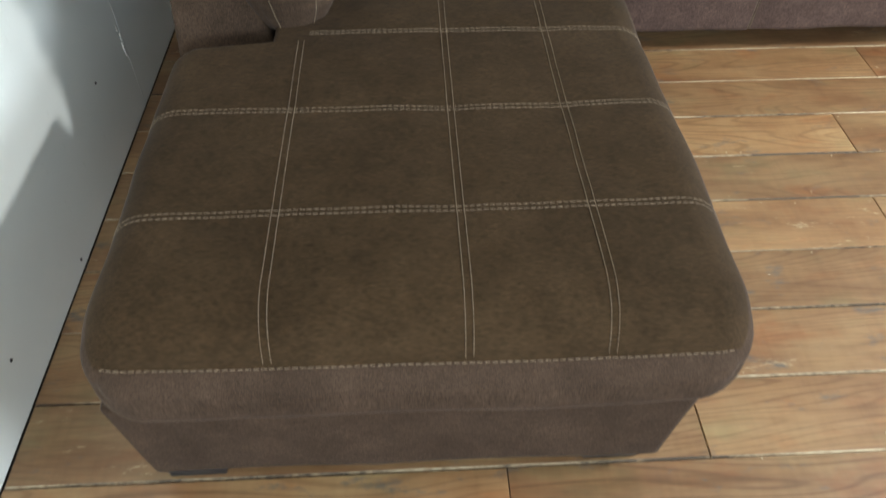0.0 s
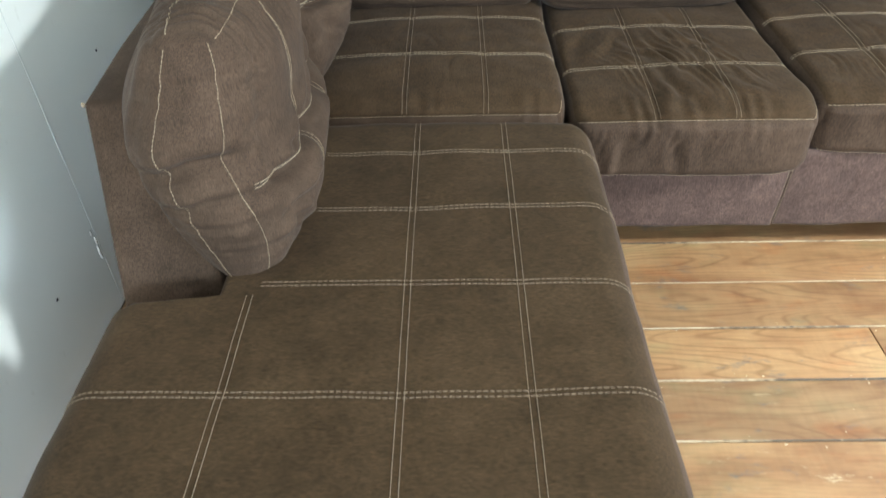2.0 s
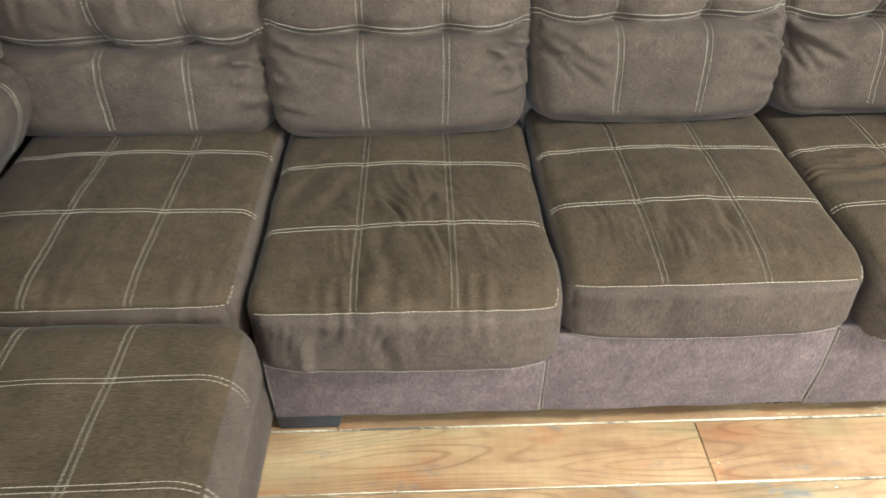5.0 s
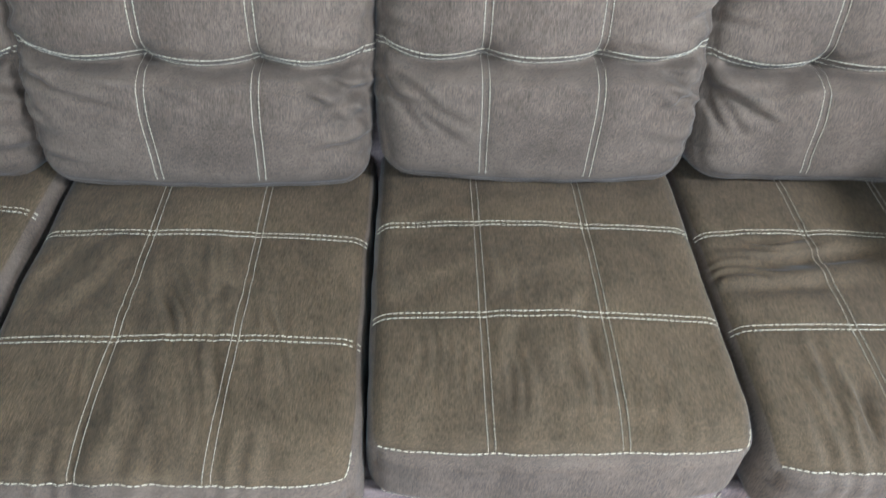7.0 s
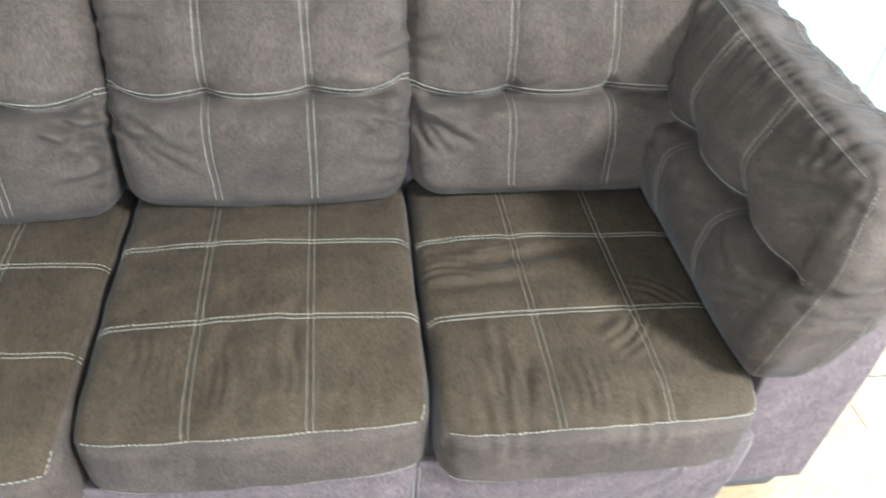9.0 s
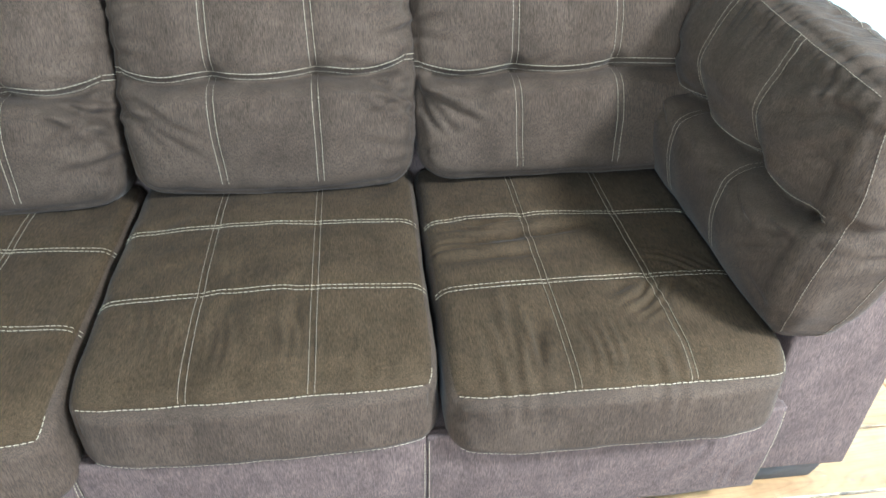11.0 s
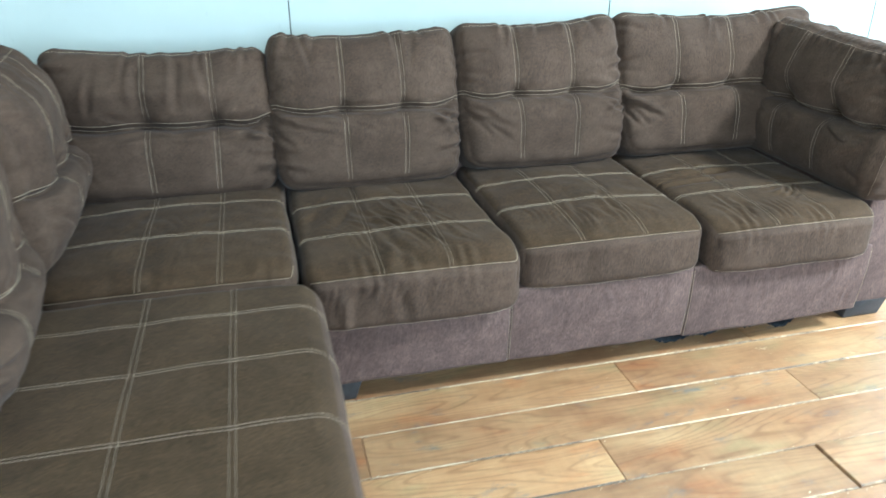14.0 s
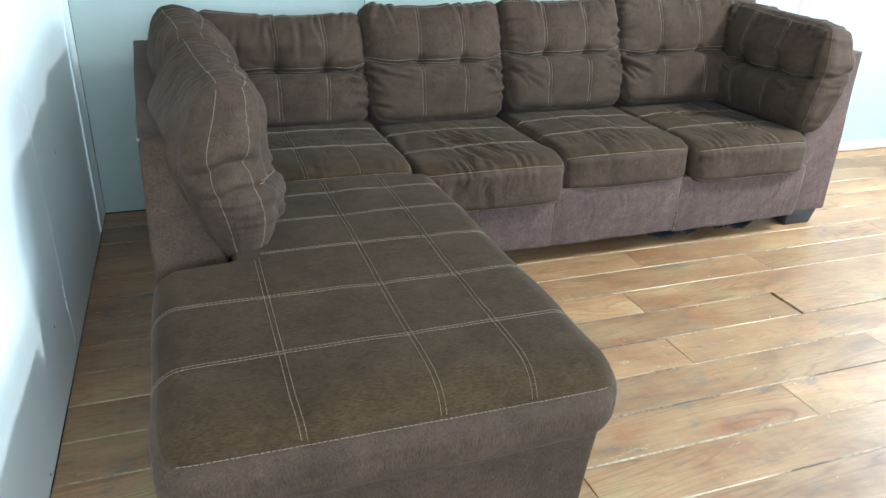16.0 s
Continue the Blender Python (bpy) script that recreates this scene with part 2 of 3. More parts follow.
class Cushion:
    """A padded block, centred on its origin, with half sizes h, edge radius r and a displacement along the surface normal."""

    def __init__(self, h, r, shape, warp=None):
        self.h, self.r, self.shape, self.warp = np.array(h, float), r, shape, warp

    def place(self, c, lift=0.0):
        q = np.asarray(c, float) * self.h
        inner = np.clip(q, -(self.h - self.r), self.h - self.r)
        d = q - inner
        n = d / np.maximum(np.linalg.norm(d, axis=1), 1e-9)[:, None]
        p = inner + self.r * n
        p = p + n * (self.shape(p, n) + lift)[:, None]
        return (self.warp(p) if self.warp else p), n

    def mesh(self, cell=0.0085):
        counts = [max(6, int(2 * k / cell)) for k in self.h]
        verts, faces, index, tags = [], [], {}, []
        for axis in range(3):
            i, j = [(1, 2), (2, 0), (0, 1)][axis]
            for side in (-1, 1):
                ni, nj = counts[i], counts[j]
                ids = np.zeros((ni + 1, nj + 1), int)
                for a in range(ni + 1):
                    for b in range(nj + 1):
                        g = [0, 0, 0]
                        g[axis] = 0 if side < 0 else counts[axis]
                        g[i], g[j] = a, b
                        g = tuple(g)
                        if g not in index:
                            index[g] = len(verts)
                            verts.append(g)
                        ids[a, b] = index[g]
                quad = np.stack([ids[:-1, :-1], ids[1:, :-1], ids[1:, 1:], ids[:-1, 1:]], -1).reshape(-1, 4)
                faces.append(quad if side > 0 else quad[:, ::-1])
                tags.append(np.full(len(quad), 0 if (axis, side) == (2, 1) else 1))
        c = np.array(verts, float) / np.array(counts) * 2 - 1
        p, _ = self.place(c)
        return p, np.concatenate(faces), np.concatenate(tags)

    def seam(self, a, b, offset=(0, 0, 0), pitch=0.0105, fill=0.70, width=0.0015, high=0.0009, bend=None, bow=0.0):
        """Single stitches along the surface from cube point a to b, shifted by offset metres. Returns boxes of eight corners."""
        a, b = np.array(a, float) + np.array(offset) / self.h, np.array(b, float) + np.array(offset) / self.h
        n = 240
        t = np.linspace(0, 1, n)[:, None]
        c = a + (b - a) * t
        c[:, 1] -= bow * (1 - c[:, 0] ** 2) / self.h[1]
        if bend:
            c[:, 2] += bend(c[:, 0] * self.h[0]) / self.h[2]
        pts, nor = self.place(c, 0.0006)
        run = np.concatenate([[0], np.cumsum(np.linalg.norm(np.diff(pts, axis=0), axis=1))])
        k = max(1, int(run[-1] / pitch))
        s0 = (np.arange(k) + 0.14) * pitch
        s1 = s0 + fill * pitch
        pick = lambda s, arr: np.stack([np.interp(s, run, arr[:, m]) for m in range(3)], 1)
        p0, p1, nn = pick(s0, pts), pick(s1, pts), pick((s0 + s1) / 2, nor)
        d = p1 - p0
        d /= np.maximum(np.linalg.norm(d, axis=1), 1e-9)[:, None]
        side = np.cross(nn, d) * width / 2
        up = nn * high
        return np.stack([p0 - side, p0 + side, p1 + side, p1 - side, p0 - side * 0.5 + up, p0 + side * 0.5 + up, p1 + side * 0.5 + up, p1 - side * 0.5 + up], 1)


BOX_FACES = np.array([(4, 5, 6, 7), (0, 1, 5, 4), (1, 2, 6, 5), (2, 3, 7, 6), (3, 0, 4, 7)])


def add_cushion(name, parent, cush, m, mat, label="", seams=(), cell=0.0052, thread=None, faint=()):
    p, f, tag = cush.mesh(cell)
    me = bpy.data.meshes.new(name)
    me.from_pydata(p.tolist(), [], f.tolist())
    for k in (mat if isinstance(mat, tuple) else (mat,)):
        me.materials.append(k)
    # top faces take the dimmed cloth, the others its brighter copy
    if isinstance(mat, tuple):
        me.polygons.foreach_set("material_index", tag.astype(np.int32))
    me.polygons.foreach_set("use_smooth", [True] * len(me.polygons))
    ob = new(name, me)
    ob.parent, ob.matrix_basis = parent, m
    if label:
        tagged(ob, label)
    for rows, yarn in ((seams, thread or THREAD), (faint, FADED)):
        if not rows:
            continue
        b = np.concatenate(rows)
        v = b.reshape(-1, 3)
        fc = (BOX_FACES[None] + 8 * np.arange(len(b))[:, None, None]).reshape(-1, 4)
        sm = bpy.data.meshes.new("stitching")
        sm.from_pydata(v.tolist(), [], fc.tolist())
        sm.materials.append(yarn)
        so = new("stitching", sm)
        so.parent = ob
        tagged(so, "tan double topstitching thread" if yarn is THREAD else "faded brown topstitching thread", kind="stuff")
    return ob


def double(c, a, b, across, gap=0.0065, **kw):
    """Two stitch rows side by side; across: the axis of the shift."""
    o = [0, 0, 0]
    o[across] = gap
    return [c.seam(a, b, o, **kw), c.seam(a, b, [-v for v in o], **kw)]


# ---------------------------------------------------------------- room
def empty(name, label, category, group="", kind="", at=(0, 0, 0)):
    ob = new(name)
    ob.location = at
    ob.empty_display_size = 0.1
    return tagged(ob, label, category, group, kind)


T = 0.12
back = part("wall_north", box(X0 - T, X1 + T, Y1 + 0.012, Y1 + T, 0, ZC, 0), GAP, smooth=False)
tagged(back, "mint panel wall, dimmed in colour, with dark panel joints", "wall", kind="structure")
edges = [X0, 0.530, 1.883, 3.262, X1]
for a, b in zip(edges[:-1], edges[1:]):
    part("panel", box(a + 0.002, b - 0.002, Y1, Y1 + 0.0125, 0.003, ZC - 0.003, 0.0015, 1), MINT_DIM, back, smooth=False)
left = part("wall_west", box(X0 - T, X0 - 0.012, Y0 - T, Y1 + T, 0, ZC, 0), GAP, smooth=False)
tagged(left, "white painted panel wall with a filled joint", "wall", kind="structure")
edges = [Y0, -2.13, -0.78, 0.57, 1.920, 2.955, Y1 - 0.001]
for a, b in zip(edges[:-1], edges[1:]):
    part("panel", box(X0 - 0.0125, X0, a + (0.004 if a == 2.955 else 0.001), b - 0.001, 0.0015, ZC - 0.003, 0.0015, 1), WALL, left, smooth=False)


def wall_with_windows(name, along, at, lo, hi, wins, out, first):
    """A wall round its openings; along: 'x' or 'y'; at: its inner face; out: +1 or -1, the way to the outside."""
    w = empty(name, "plain unseen wall, darkened to cut bounce, with a window", "wall", kind="structure")
    n0, n1 = sorted((at, at + out * T))
    m0, m1 = sorted((at + out * 0.03, at + out * 0.08))

    def piece(kind, u0, u1, a0, a1, z0, z1, r, mat, parent):
        bm = box(u0, u1, a0, a1, z0, z1, r, 1) if along == "x" else box(a0, a1, u0, u1, z0, z1, r, 1)
        part(kind, bm, mat, parent, smooth=False)

    u = lo
    for i, (a, b, c, d) in enumerate(wins):
        piece("wall_section", u, a, n0, n1, 0, ZC, 0, FAR_WALL, w)
        piece("wall_section", a, b, n0, n1, 0, c, 0, FAR_WALL, w)
        piece("wall_section", a, b, n0, n1, d, ZC, 0, FAR_WALL, w)
        u = b
        f = empty("window_%d" % (first + i), "white framed window", "window", kind="structure")
        for u0, u1, z0, z1 in ((a, b, c, c + 0.05), (a, b, d - 0.05, d), (a, a + 0.05, c + 0.05, d - 0.05), (b - 0.05, b, c + 0.05, d - 0.05),
                               ((a + b) / 2 - 0.02, (a + b) / 2 + 0.02, c + 0.05, d - 0.05)):
            piece("frame", u0, u1, m0, m1, z0, z1, 0.004, FRAME_WHITE, f)
    piece("wall_section", u, hi, n0, n1, 0, ZC, 0, FAR_WALL, w)


wall_with_windows("wall_east", "y", X1, Y0 - T, Y1 + 0.012, WIN_R, 1, 1)
wall_with_windows("wall_south", "x", Y0, X0 - 0.012, X1, WIN_FILL, -1, 3)
tagged(part("ceiling", box(X0 - T, X1 + T, Y0 - T, Y1 + T, ZC, ZC + 0.1, 0), CEIL, smooth=False), "plain unseen ceiling, darkened to cut bounce", "ceiling", kind="structure")
lamp = empty("ceiling_lamp", "square white ceiling light panel", "lamp", at=(3.8, 0.6, ZC))
bm = box(-0.31, 0.31, -0.31, -0.285, -0.045, 0, 0.004, 1)
for a in ((-0.31, 0.31, 0.285, 0.31), (-0.31, -0.285, -0.285, 0.285), (0.285, 0.31, -0.285, 0.285)):
    o = box(*a, -0.045, 0, 0.004, 1)
    tmp = bpy.data.meshes.new("tmp")
    o.to_mesh(tmp)
    o.free()
    bm.from_mesh(tmp)
    bpy.data.meshes.remove(tmp)
part("frame", bm, FRAME_WHITE, lamp, smooth=False)

BEIGE = plain("beige_painted_wood", (0.40, 0.33, 0.27), 0.55, 0.12, 14)
tagged(part("baseboard", box(2.72, X1 - 0.001, Y1 - 0.085, Y1 - 0.001, 0.0022, 0.045, 0.004, 2), BEIGE), "low beige wooden baseboard along the back wall", "baseboard", kind="structure")
# corner batten, filled joint, chips and nails on the panels
tagged(part("trim", box(X0 + 0.0005, X0 + 0.008, 2.962, 3.006, 0.02, ZC - 0.004, 0.003, 2), WALL), "white batten beside an open panel joint", "trim", kind="structure")
g = random.Random(4)
bm = bmesh.new()
rows = []
for k in range(90):
    z = 0.01 + k * (ZC - 0.03) / 89
    w = 0.0018 + 0.0012 * g.random()
    y = 1.920 + 0.0012 * math.sin(k * 0.7)
    rows.append([bm.verts.new((X0 + dx, y + dy, z)) for dx, dy in ((0.0, -w), (0.0009, -w * 0.4), (0.0009, w * 0.4), (0.0, w))])
for p, q in zip(rows[:-1], rows[1:]):
    for i in range(3):
        bm.faces.new((p[i], p[i + 1], q[i + 1], q[i]))
part("joint_filler", bm, CAULK, left, "white caulk line")
for y, z, s in ((1.905, 0.205, 0.012), (1.910, 0.235, 0.009), (1.902, 0.265, 0.007), (1.908, 0.185, 0.008)):
    bm = bmesh.new()
    bmesh.ops.create_icosphere(bm, subdivisions=2, radius=s)
    for v in bm.verts:
        v.co = Vector((v.co.x * 0.22, v.co.y * 0.6 + g.uniform(-1, 1) * s * 0.2, v.co.z * 1.3 + g.uniform(-1, 1) * s * 0.25)) + Vector((X0, y, z))
    part("plaster_chip", bm, CHIP, left)
for y, z in ((1.675, 0.246), (1.275, 0.028), (2.247, 0.611), (0.925, 0.126)):
    bm = bmesh.new()
    bmesh.ops.create_uvsphere(bm, u_segments=8, v_segments=5, radius=0.0045)
    for v in bm.verts:
        v.co = Vector((v.co.x * 0.4, v.co.y, v.co.z)) + Vector((X0, y, z))
    part("nail_head", bm, NAIL, left)

# ---------------------------------------------------------------- sectional: corner chaise unit
chaise = empty("corner_chaise", "dark brown microfibre corner chaise with tan topstitching on worn laminate floor", "sofa", "sectional sofa pieces", at=(0, 1.8, 0))


def under(parent, ob):
    ob.parent = parent
    ob.matrix_parent_inverse = Matrix.Translation(-parent.location)
    return ob


def frame_part(name, bm, mat, parent, label=""):
    return under(parent, part(name, bm, mat, None, label))


def puffed(bm, seed, amount, cell=0.05):
    """Breaks the flat faces of a covered frame into a soft uneven cloth."""
    bmesh.ops.subdivide_edges(bm, edges=[e for e in bm.edges if e.calc_length() > cell * 2], cuts=6, use_grid_fill=True)
    f = waves(seed, 14, 6, 26)
    co = np.array([v.co[:] for v in bm.verts])
    d = f(co) * amount
    bm.normal_update()
    for v, k in zip(bm.verts, d):
        v.co += v.normal * float(k)
    return bm


# covered base, front slightly drawn in towards the floor
lo = [(-0.498, 0.712, 0.056), (0.428, 0.705, 0.058), (0.436, 3.06, 0.075), (-0.498, 3.06, 0.072)]
hi = [(-0.494, 0.668, 0.35), (0.438, 0.668, 0.35), (0.438, 3.06, 0.35), (-0.494, 3.06, 0.35)]
frame_part("base", puffed(solid(lo, hi, 0.016, 3), 3, 0.0022), FAB_BACK, chaise)
# left back: a wedge whose inner face slopes under the pillows and whose end leans back
lo = [(-0.492, 1.392, 0.33), (-0.235, 1.410, 0.33), (-0.235, 3.06, 0.33), (-0.540, 3.06, 0.33)]
hi = [(-0.488, 1.548, 0.832), (-0.415, 1.548, 0.832), (-0.460, 3.06, 0.86), (-0.550, 3.06, 0.86)]
frame_part("side_back", puffed(solid(lo, hi, 0.012, 3), 5, 0.002), FAB_BACK, chaise)
lo = [(-0.235, 2.80, 0.33), (0.436, 2.80, 0.33), (0.436, 3.058, 0.33), (-0.235, 3.058, 0.33)]
hi = [(-0.405, 2.975, 0.87), (0.436, 2.975, 0.87), (0.436, 3.058, 0.87), (-0.405, 3.058, 0.87)]
frame_part("back_frame", solid(lo, hi, 0.012, 3), FAB_BASE_LIT, chaise)


def foot(cx, cy, parent, sx=0.065, sy=0.05, lean=-0.012):
    lo = [(cx - sx + 0.012 + lean, cy - sy + 0.01, 0.0), (cx + sx - 0.012 + lean, cy - sy + 0.01, 0.0), (cx + sx - 0.012 + lean, cy + sy - 0.01, 0.0), (cx - sx + 0.012 + lean, cy + sy - 0.01, 0.0)]
    hi = [(cx - sx, cy - sy, 0.082), (cx + sx, cy - sy, 0.082), (cx + sx, cy + sy, 0.082), (cx - sx, cy + sy, 0.082)]
    return frame_part("foot", solid(lo, hi, 0.003, 1), BLACK_WOOD, parent, "black tapered wooden foot")


bm = bmesh.new()
bmesh.ops.create_icosphere(bm, subdivisions=2, radius=0.0045)
gq = random.Random(3)
for v in bm.verts:
    v.co = Vector((v.co.x * 0.8, v.co.y * 0.7, v.co.z * 1.2)) * gq.uniform(0.6, 1.25) + Vector((-0.486, 1.545, 0.829))
frame_part("frayed_corner", bm, THREAD, chaise, "pale frayed corner")
foot(-0.425, 0.772, chaise)
foot(0.362, 0.772, chaise)
foot(-0.41, 2.98, chaise)
foot(0.36, 2.98, chaise)

# long seat cushion; local x, y, z from its centre
CX, CY, CZ = -0.005, 1.335, 0.425
SEAM_X = [-0.225 - CX, 0.060 - CX, 0.266 - CX]
SEAM_Y = [0.905 - CY, 1.169 - CY, 1.423 - CY, 1.652 - CY, 1.866 - CY]
soft1, soft2 = waves(11, 24, 5, 14), waves(12, 30, 22, 60)


def chaise_shape(p, n):
    top = np.clip(n[:, 2], 0, 1)
    x, y = p[:, 0], p[:, 1]
    d = 0.010 * top * (1 - (x / 0.5) ** 4)
    for s in SEAM_X:
        d -= top * (0.0005 * np.exp(-((x - s) / 0.009) ** 2) + 0.0012 * np.exp(-((x - s) / 0.045) ** 2))
    for s in SEAM_Y:
        d -= np.clip(n[:, 2] + 0.45, 0, 1) * (0.0006 * np.exp(-((y - s) / 0.010) ** 2) + 0.0012 * np.exp(-((y - s) / 0.05) ** 2))
    front = np.clip(-n[:, 1], 0, 1)
    d += front * 0.006 - 0.005 * np.exp(-((n[:, 1] + 0.72) / 0.1) ** 2) * (p[:, 2] > 0)
    d += 0.0028 * soft1(p) + 0.0010 * soft2(p)
    return d


def chaise_warp(p):
    q = p.copy()
    # rounder corners in plan at the foot end
    k = np.clip((-q[:, 1] - 0.57) / 0.14, 0, 1) ** 2
    q[:, 0] *= 1 - 0.055 * k
    q[:, 2] -= (0.042 + 0.016 * q[:, 0]) * k * np.clip(q[:, 2] / 0.09 + 0.2, 0, 1)
    # cut away beside the side back
    m = np.clip((q[:, 1] - 0.034) / 0.022, 0, 1)
    m = m * m * (3 - 2 * m)
    edge = -0.495 + 0.225 * m
    q[:, 0] = np.where(q[:, 0] < edge, edge + (q[:, 0] - edge) * 0.05, q[:, 0])
    return q


c = Cushion((0.492, 0.702, 0.092), 0.072, chaise_shape, chaise_warp)
st = []
for i, s in enumerate(SEAM_X):
    a = s / 0.492
    st += double(c, (a, -0.985, 1), (a, 0.08 if i == 0 else 0.97, 1), 0, 0.0058, pitch=0.008, fill=0.76, width=0.0012)
for s in SEAM_Y:
    b = s / 0.702
    st += double(c, (-1 if s < 0.06 else -0.42, b, 1), (1, b, 1), 1, 0.0055, fill=0.72, bow=0.009)
    st += double(c, (1, b, 1), (1, b, 0.1), 1, 0.0055, fill=0.72)
    if s < 0.06:
        st += double(c, (-1, b, 1), (-1, b, 0.1), 1, 0.0055, fill=0.72)
st.append(c.seam((-0.97, -1, 1), (0.97, -1, 1), width=0.0016))
under(chaise, add_cushion("chaise_cushion", None, c, pose(CX, CY, CZ), (FAB_CHAISE_DIM, FAB_BACK), "long brown chaise cushion with tan double-stitched grid", st, thread=FADED))


# ---------------------------------------------------------------- seat and back cushions
def seat(parent, x0, x1, y0, y1, zt, seams_x, seams_y, seed, folds, thick=0.178, sag=0.0, front_low=True, bunches=()):
    cx, cy = (x0 + x1) / 2, (y0 + y1) / 2
    h = ((x1 - x0) / 2 - 0.002, (y1 - y0) / 2, thick / 2)
    sx, sy = [v - cx for v in seams_x], [v - cy for v in seams_y]
    f1, f2 = waves(seed, 24, 6, 18), waves(seed + 1, 36, 30, 90)

    def shape(p, n):
        top = np.clip(n[:, 2], 0, 1)
        x, y = p[:, 0], p[:, 1]
        d = top * (0.016 * (1 - (x / h[0]) ** 2) * (1 - (y / h[1]) ** 2) - sag * np.exp(-(x / 0.2) ** 2 - (y / 0.2) ** 2))
        for s in sx:
            d -= top * (0.0016 * np.exp(-((x - s) / 0.009) ** 2) + 0.0018 * np.exp(-((x - s) / 0.04) ** 2))
        for s in sy:
            d -= top * (0.0018 * np.exp(-((y - s) / 0.010) ** 2) + 0.0018 * np.exp(-((y - s) / 0.045) ** 2))
        front = np.clip(-n[:, 1], 0, 1)
        vv = y - np.clip(h[2] - 0.02 - p[:, 2], 0, 1) * front
        d += front * 0.010 * (1 - (x / h[0]) ** 2)
        d -= 0.006 * np.exp(-((n[:, 1] + 0.72) / 0.12) ** 2) * (p[:, 2] > 0)
        calm = np.ones(len(p))
        for s in sy:
            calm *= 1 - 0.85 * np.exp(-((y - s) / 0.022) ** 2)
        for s in sx:
            calm *= 1 - 0.6 * np.exp(-((x - s) / 0.018) ** 2)
        for u, v, ang, ln, wd, dp in folds:
            d += 1.3 * calm * np.clip(n[:, 2] + front, 0, 1) * fold(x, vv, u, v, ang, ln, wd * 1.5, dp)
        d += (0.35 + 0.65 * calm) * np.clip(n[:, 2] + front, 0, 1) * ripples(x, vv, bunches)
        # gathers along the front seam
        near = np.exp(-((y + h[1] - 0.03) / 0.05) ** 2) * np.clip(n[:, 2] + front, 0, 1)
        d += 0.0034 * near * np.exp(-((h[2] - p[:, 2]) / 0.07) ** 2) * np.sin(x * 105 + 3.4 * np.sin(x * 23 + seed)) * np.sin(x * 11 + 1.3 * seed) ** 2
        return d + 0.0030 * f1(p) + 0.0011 * f2(p)

    def warp(p):
        q = p.copy()
        k = np.clip((-q[:, 1] - (h[1] - 0.10)) / 0.10, 0, 1) ** 2
        q[:, 2] -= (0.020 + 0.020 * np.abs(q[:, 0] / h[0]) ** 5) * k * np.clip(q[:, 2] / h[2], 0, 1)
        q[:, 1] += 0.022 * np.abs(q[:, 0] / h[0]) ** 6 * np.clip((-q[:, 1] - h[1] * 0.5) / (h[1] * 0.5), 0, 1)
        q[:, 0] *= 1 - 0.026 * k
        return q

    c = Cushion(h, 0.038, shape, warp)
    st, dull = [], []
    for s in sx:
        a = s / h[0]
        dull += double(c, (a, -0.985, 1), (a, 0.9, 1), 0, 0.0060, pitch=0.008, fill=0.85, width=0.0011)
    for s in sy:
        b = s / h[1]
        st += double(c, (-1, b, 1), (1, b, 1), 1, 0.0055, fill=0.72)
        for e in (-1, 1):
            st += double(c, (e, b, 1), (e, b, 0.80), 1, 0.0055, fill=0.72)
    st.append(c.seam((-1, -1, 1), (1, -1, 1), width=0.0017))
    st.append(c.seam((1, -1, 1), (1, -0.86, 1), width=0.0015))
    if front_low:
        st.append(c.seam((-0.96, -1, -0.93), (0.96, -1, -0.93), width=0.0015))
    return under(parent, add_cushion("seat_cushion", None, c, pose(cx, cy, zt - thick / 2 - 0.008), (FAB_SEAT_DIM, FAB_BACK), "", st, faint=dull))


g = random.Random(21)


def bundle(count, u, v, ang, spread, ln, wd, dp):
    """A loose bunch of creases round one place."""
    return [(u + g.uniform(-1, 1) * spread, v + g.uniform(-1, 1) * spread * 0.8, ang + g.uniform(-0.16, 0.16), ln * g.uniform(0.6, 1.3), wd * g.uniform(0.7, 1.3), dp * g.uniform(0.5, 1.2)) for _ in range(count)]


seat(chaise, -0.235, 0.436, 2.050, 2.86, 0.535, (0.020, 0.230), (2.348, 2.605), 31, bundle(3, 0, 0, 1.3, 0.15, 0.1, 0.016, 0.002), front_low=False, bunches=((0.0, -0.1, 1.6, 0.22, 0.2, 0.06, 0.0022, 0.5),))

sofa = empty("sofa", "dark brown microfibre three-seat sofa with one arm and tan topstitching", "sofa", "sectional sofa pieces", at=(1.4, 2.6, 0))
lo = [(0.440, 2.152, 0.086), (2.402, 2.156, 0.096), (2.402, 3.06, 0.092), (0.440, 3.06, 0.085)]
hi = [(0.440, 2.134, 0.345), (2.394, 2.136, 0.345), (2.394, 3.06, 0.345), (0.440, 3.06, 0.345)]
frame_part("base", puffed(solid(lo, hi, 0.010, 3), 7, 0.0026), FAB_BASE_LIT, sofa)
lo = [(0.438, 2.80, 0.335), (2.54, 2.80, 0.335), (2.54, 3.058, 0.335), (0.438, 3.058, 0.335)]
hi = [(0.438, 2.975, 0.87), (2.54, 2.975, 0.87), (2.54, 3.058, 0.87), (0.438, 3.058, 0.87)]
frame_part("back_frame", solid(lo, hi, 0.012, 3), FAB_BASE_LIT, sofa)
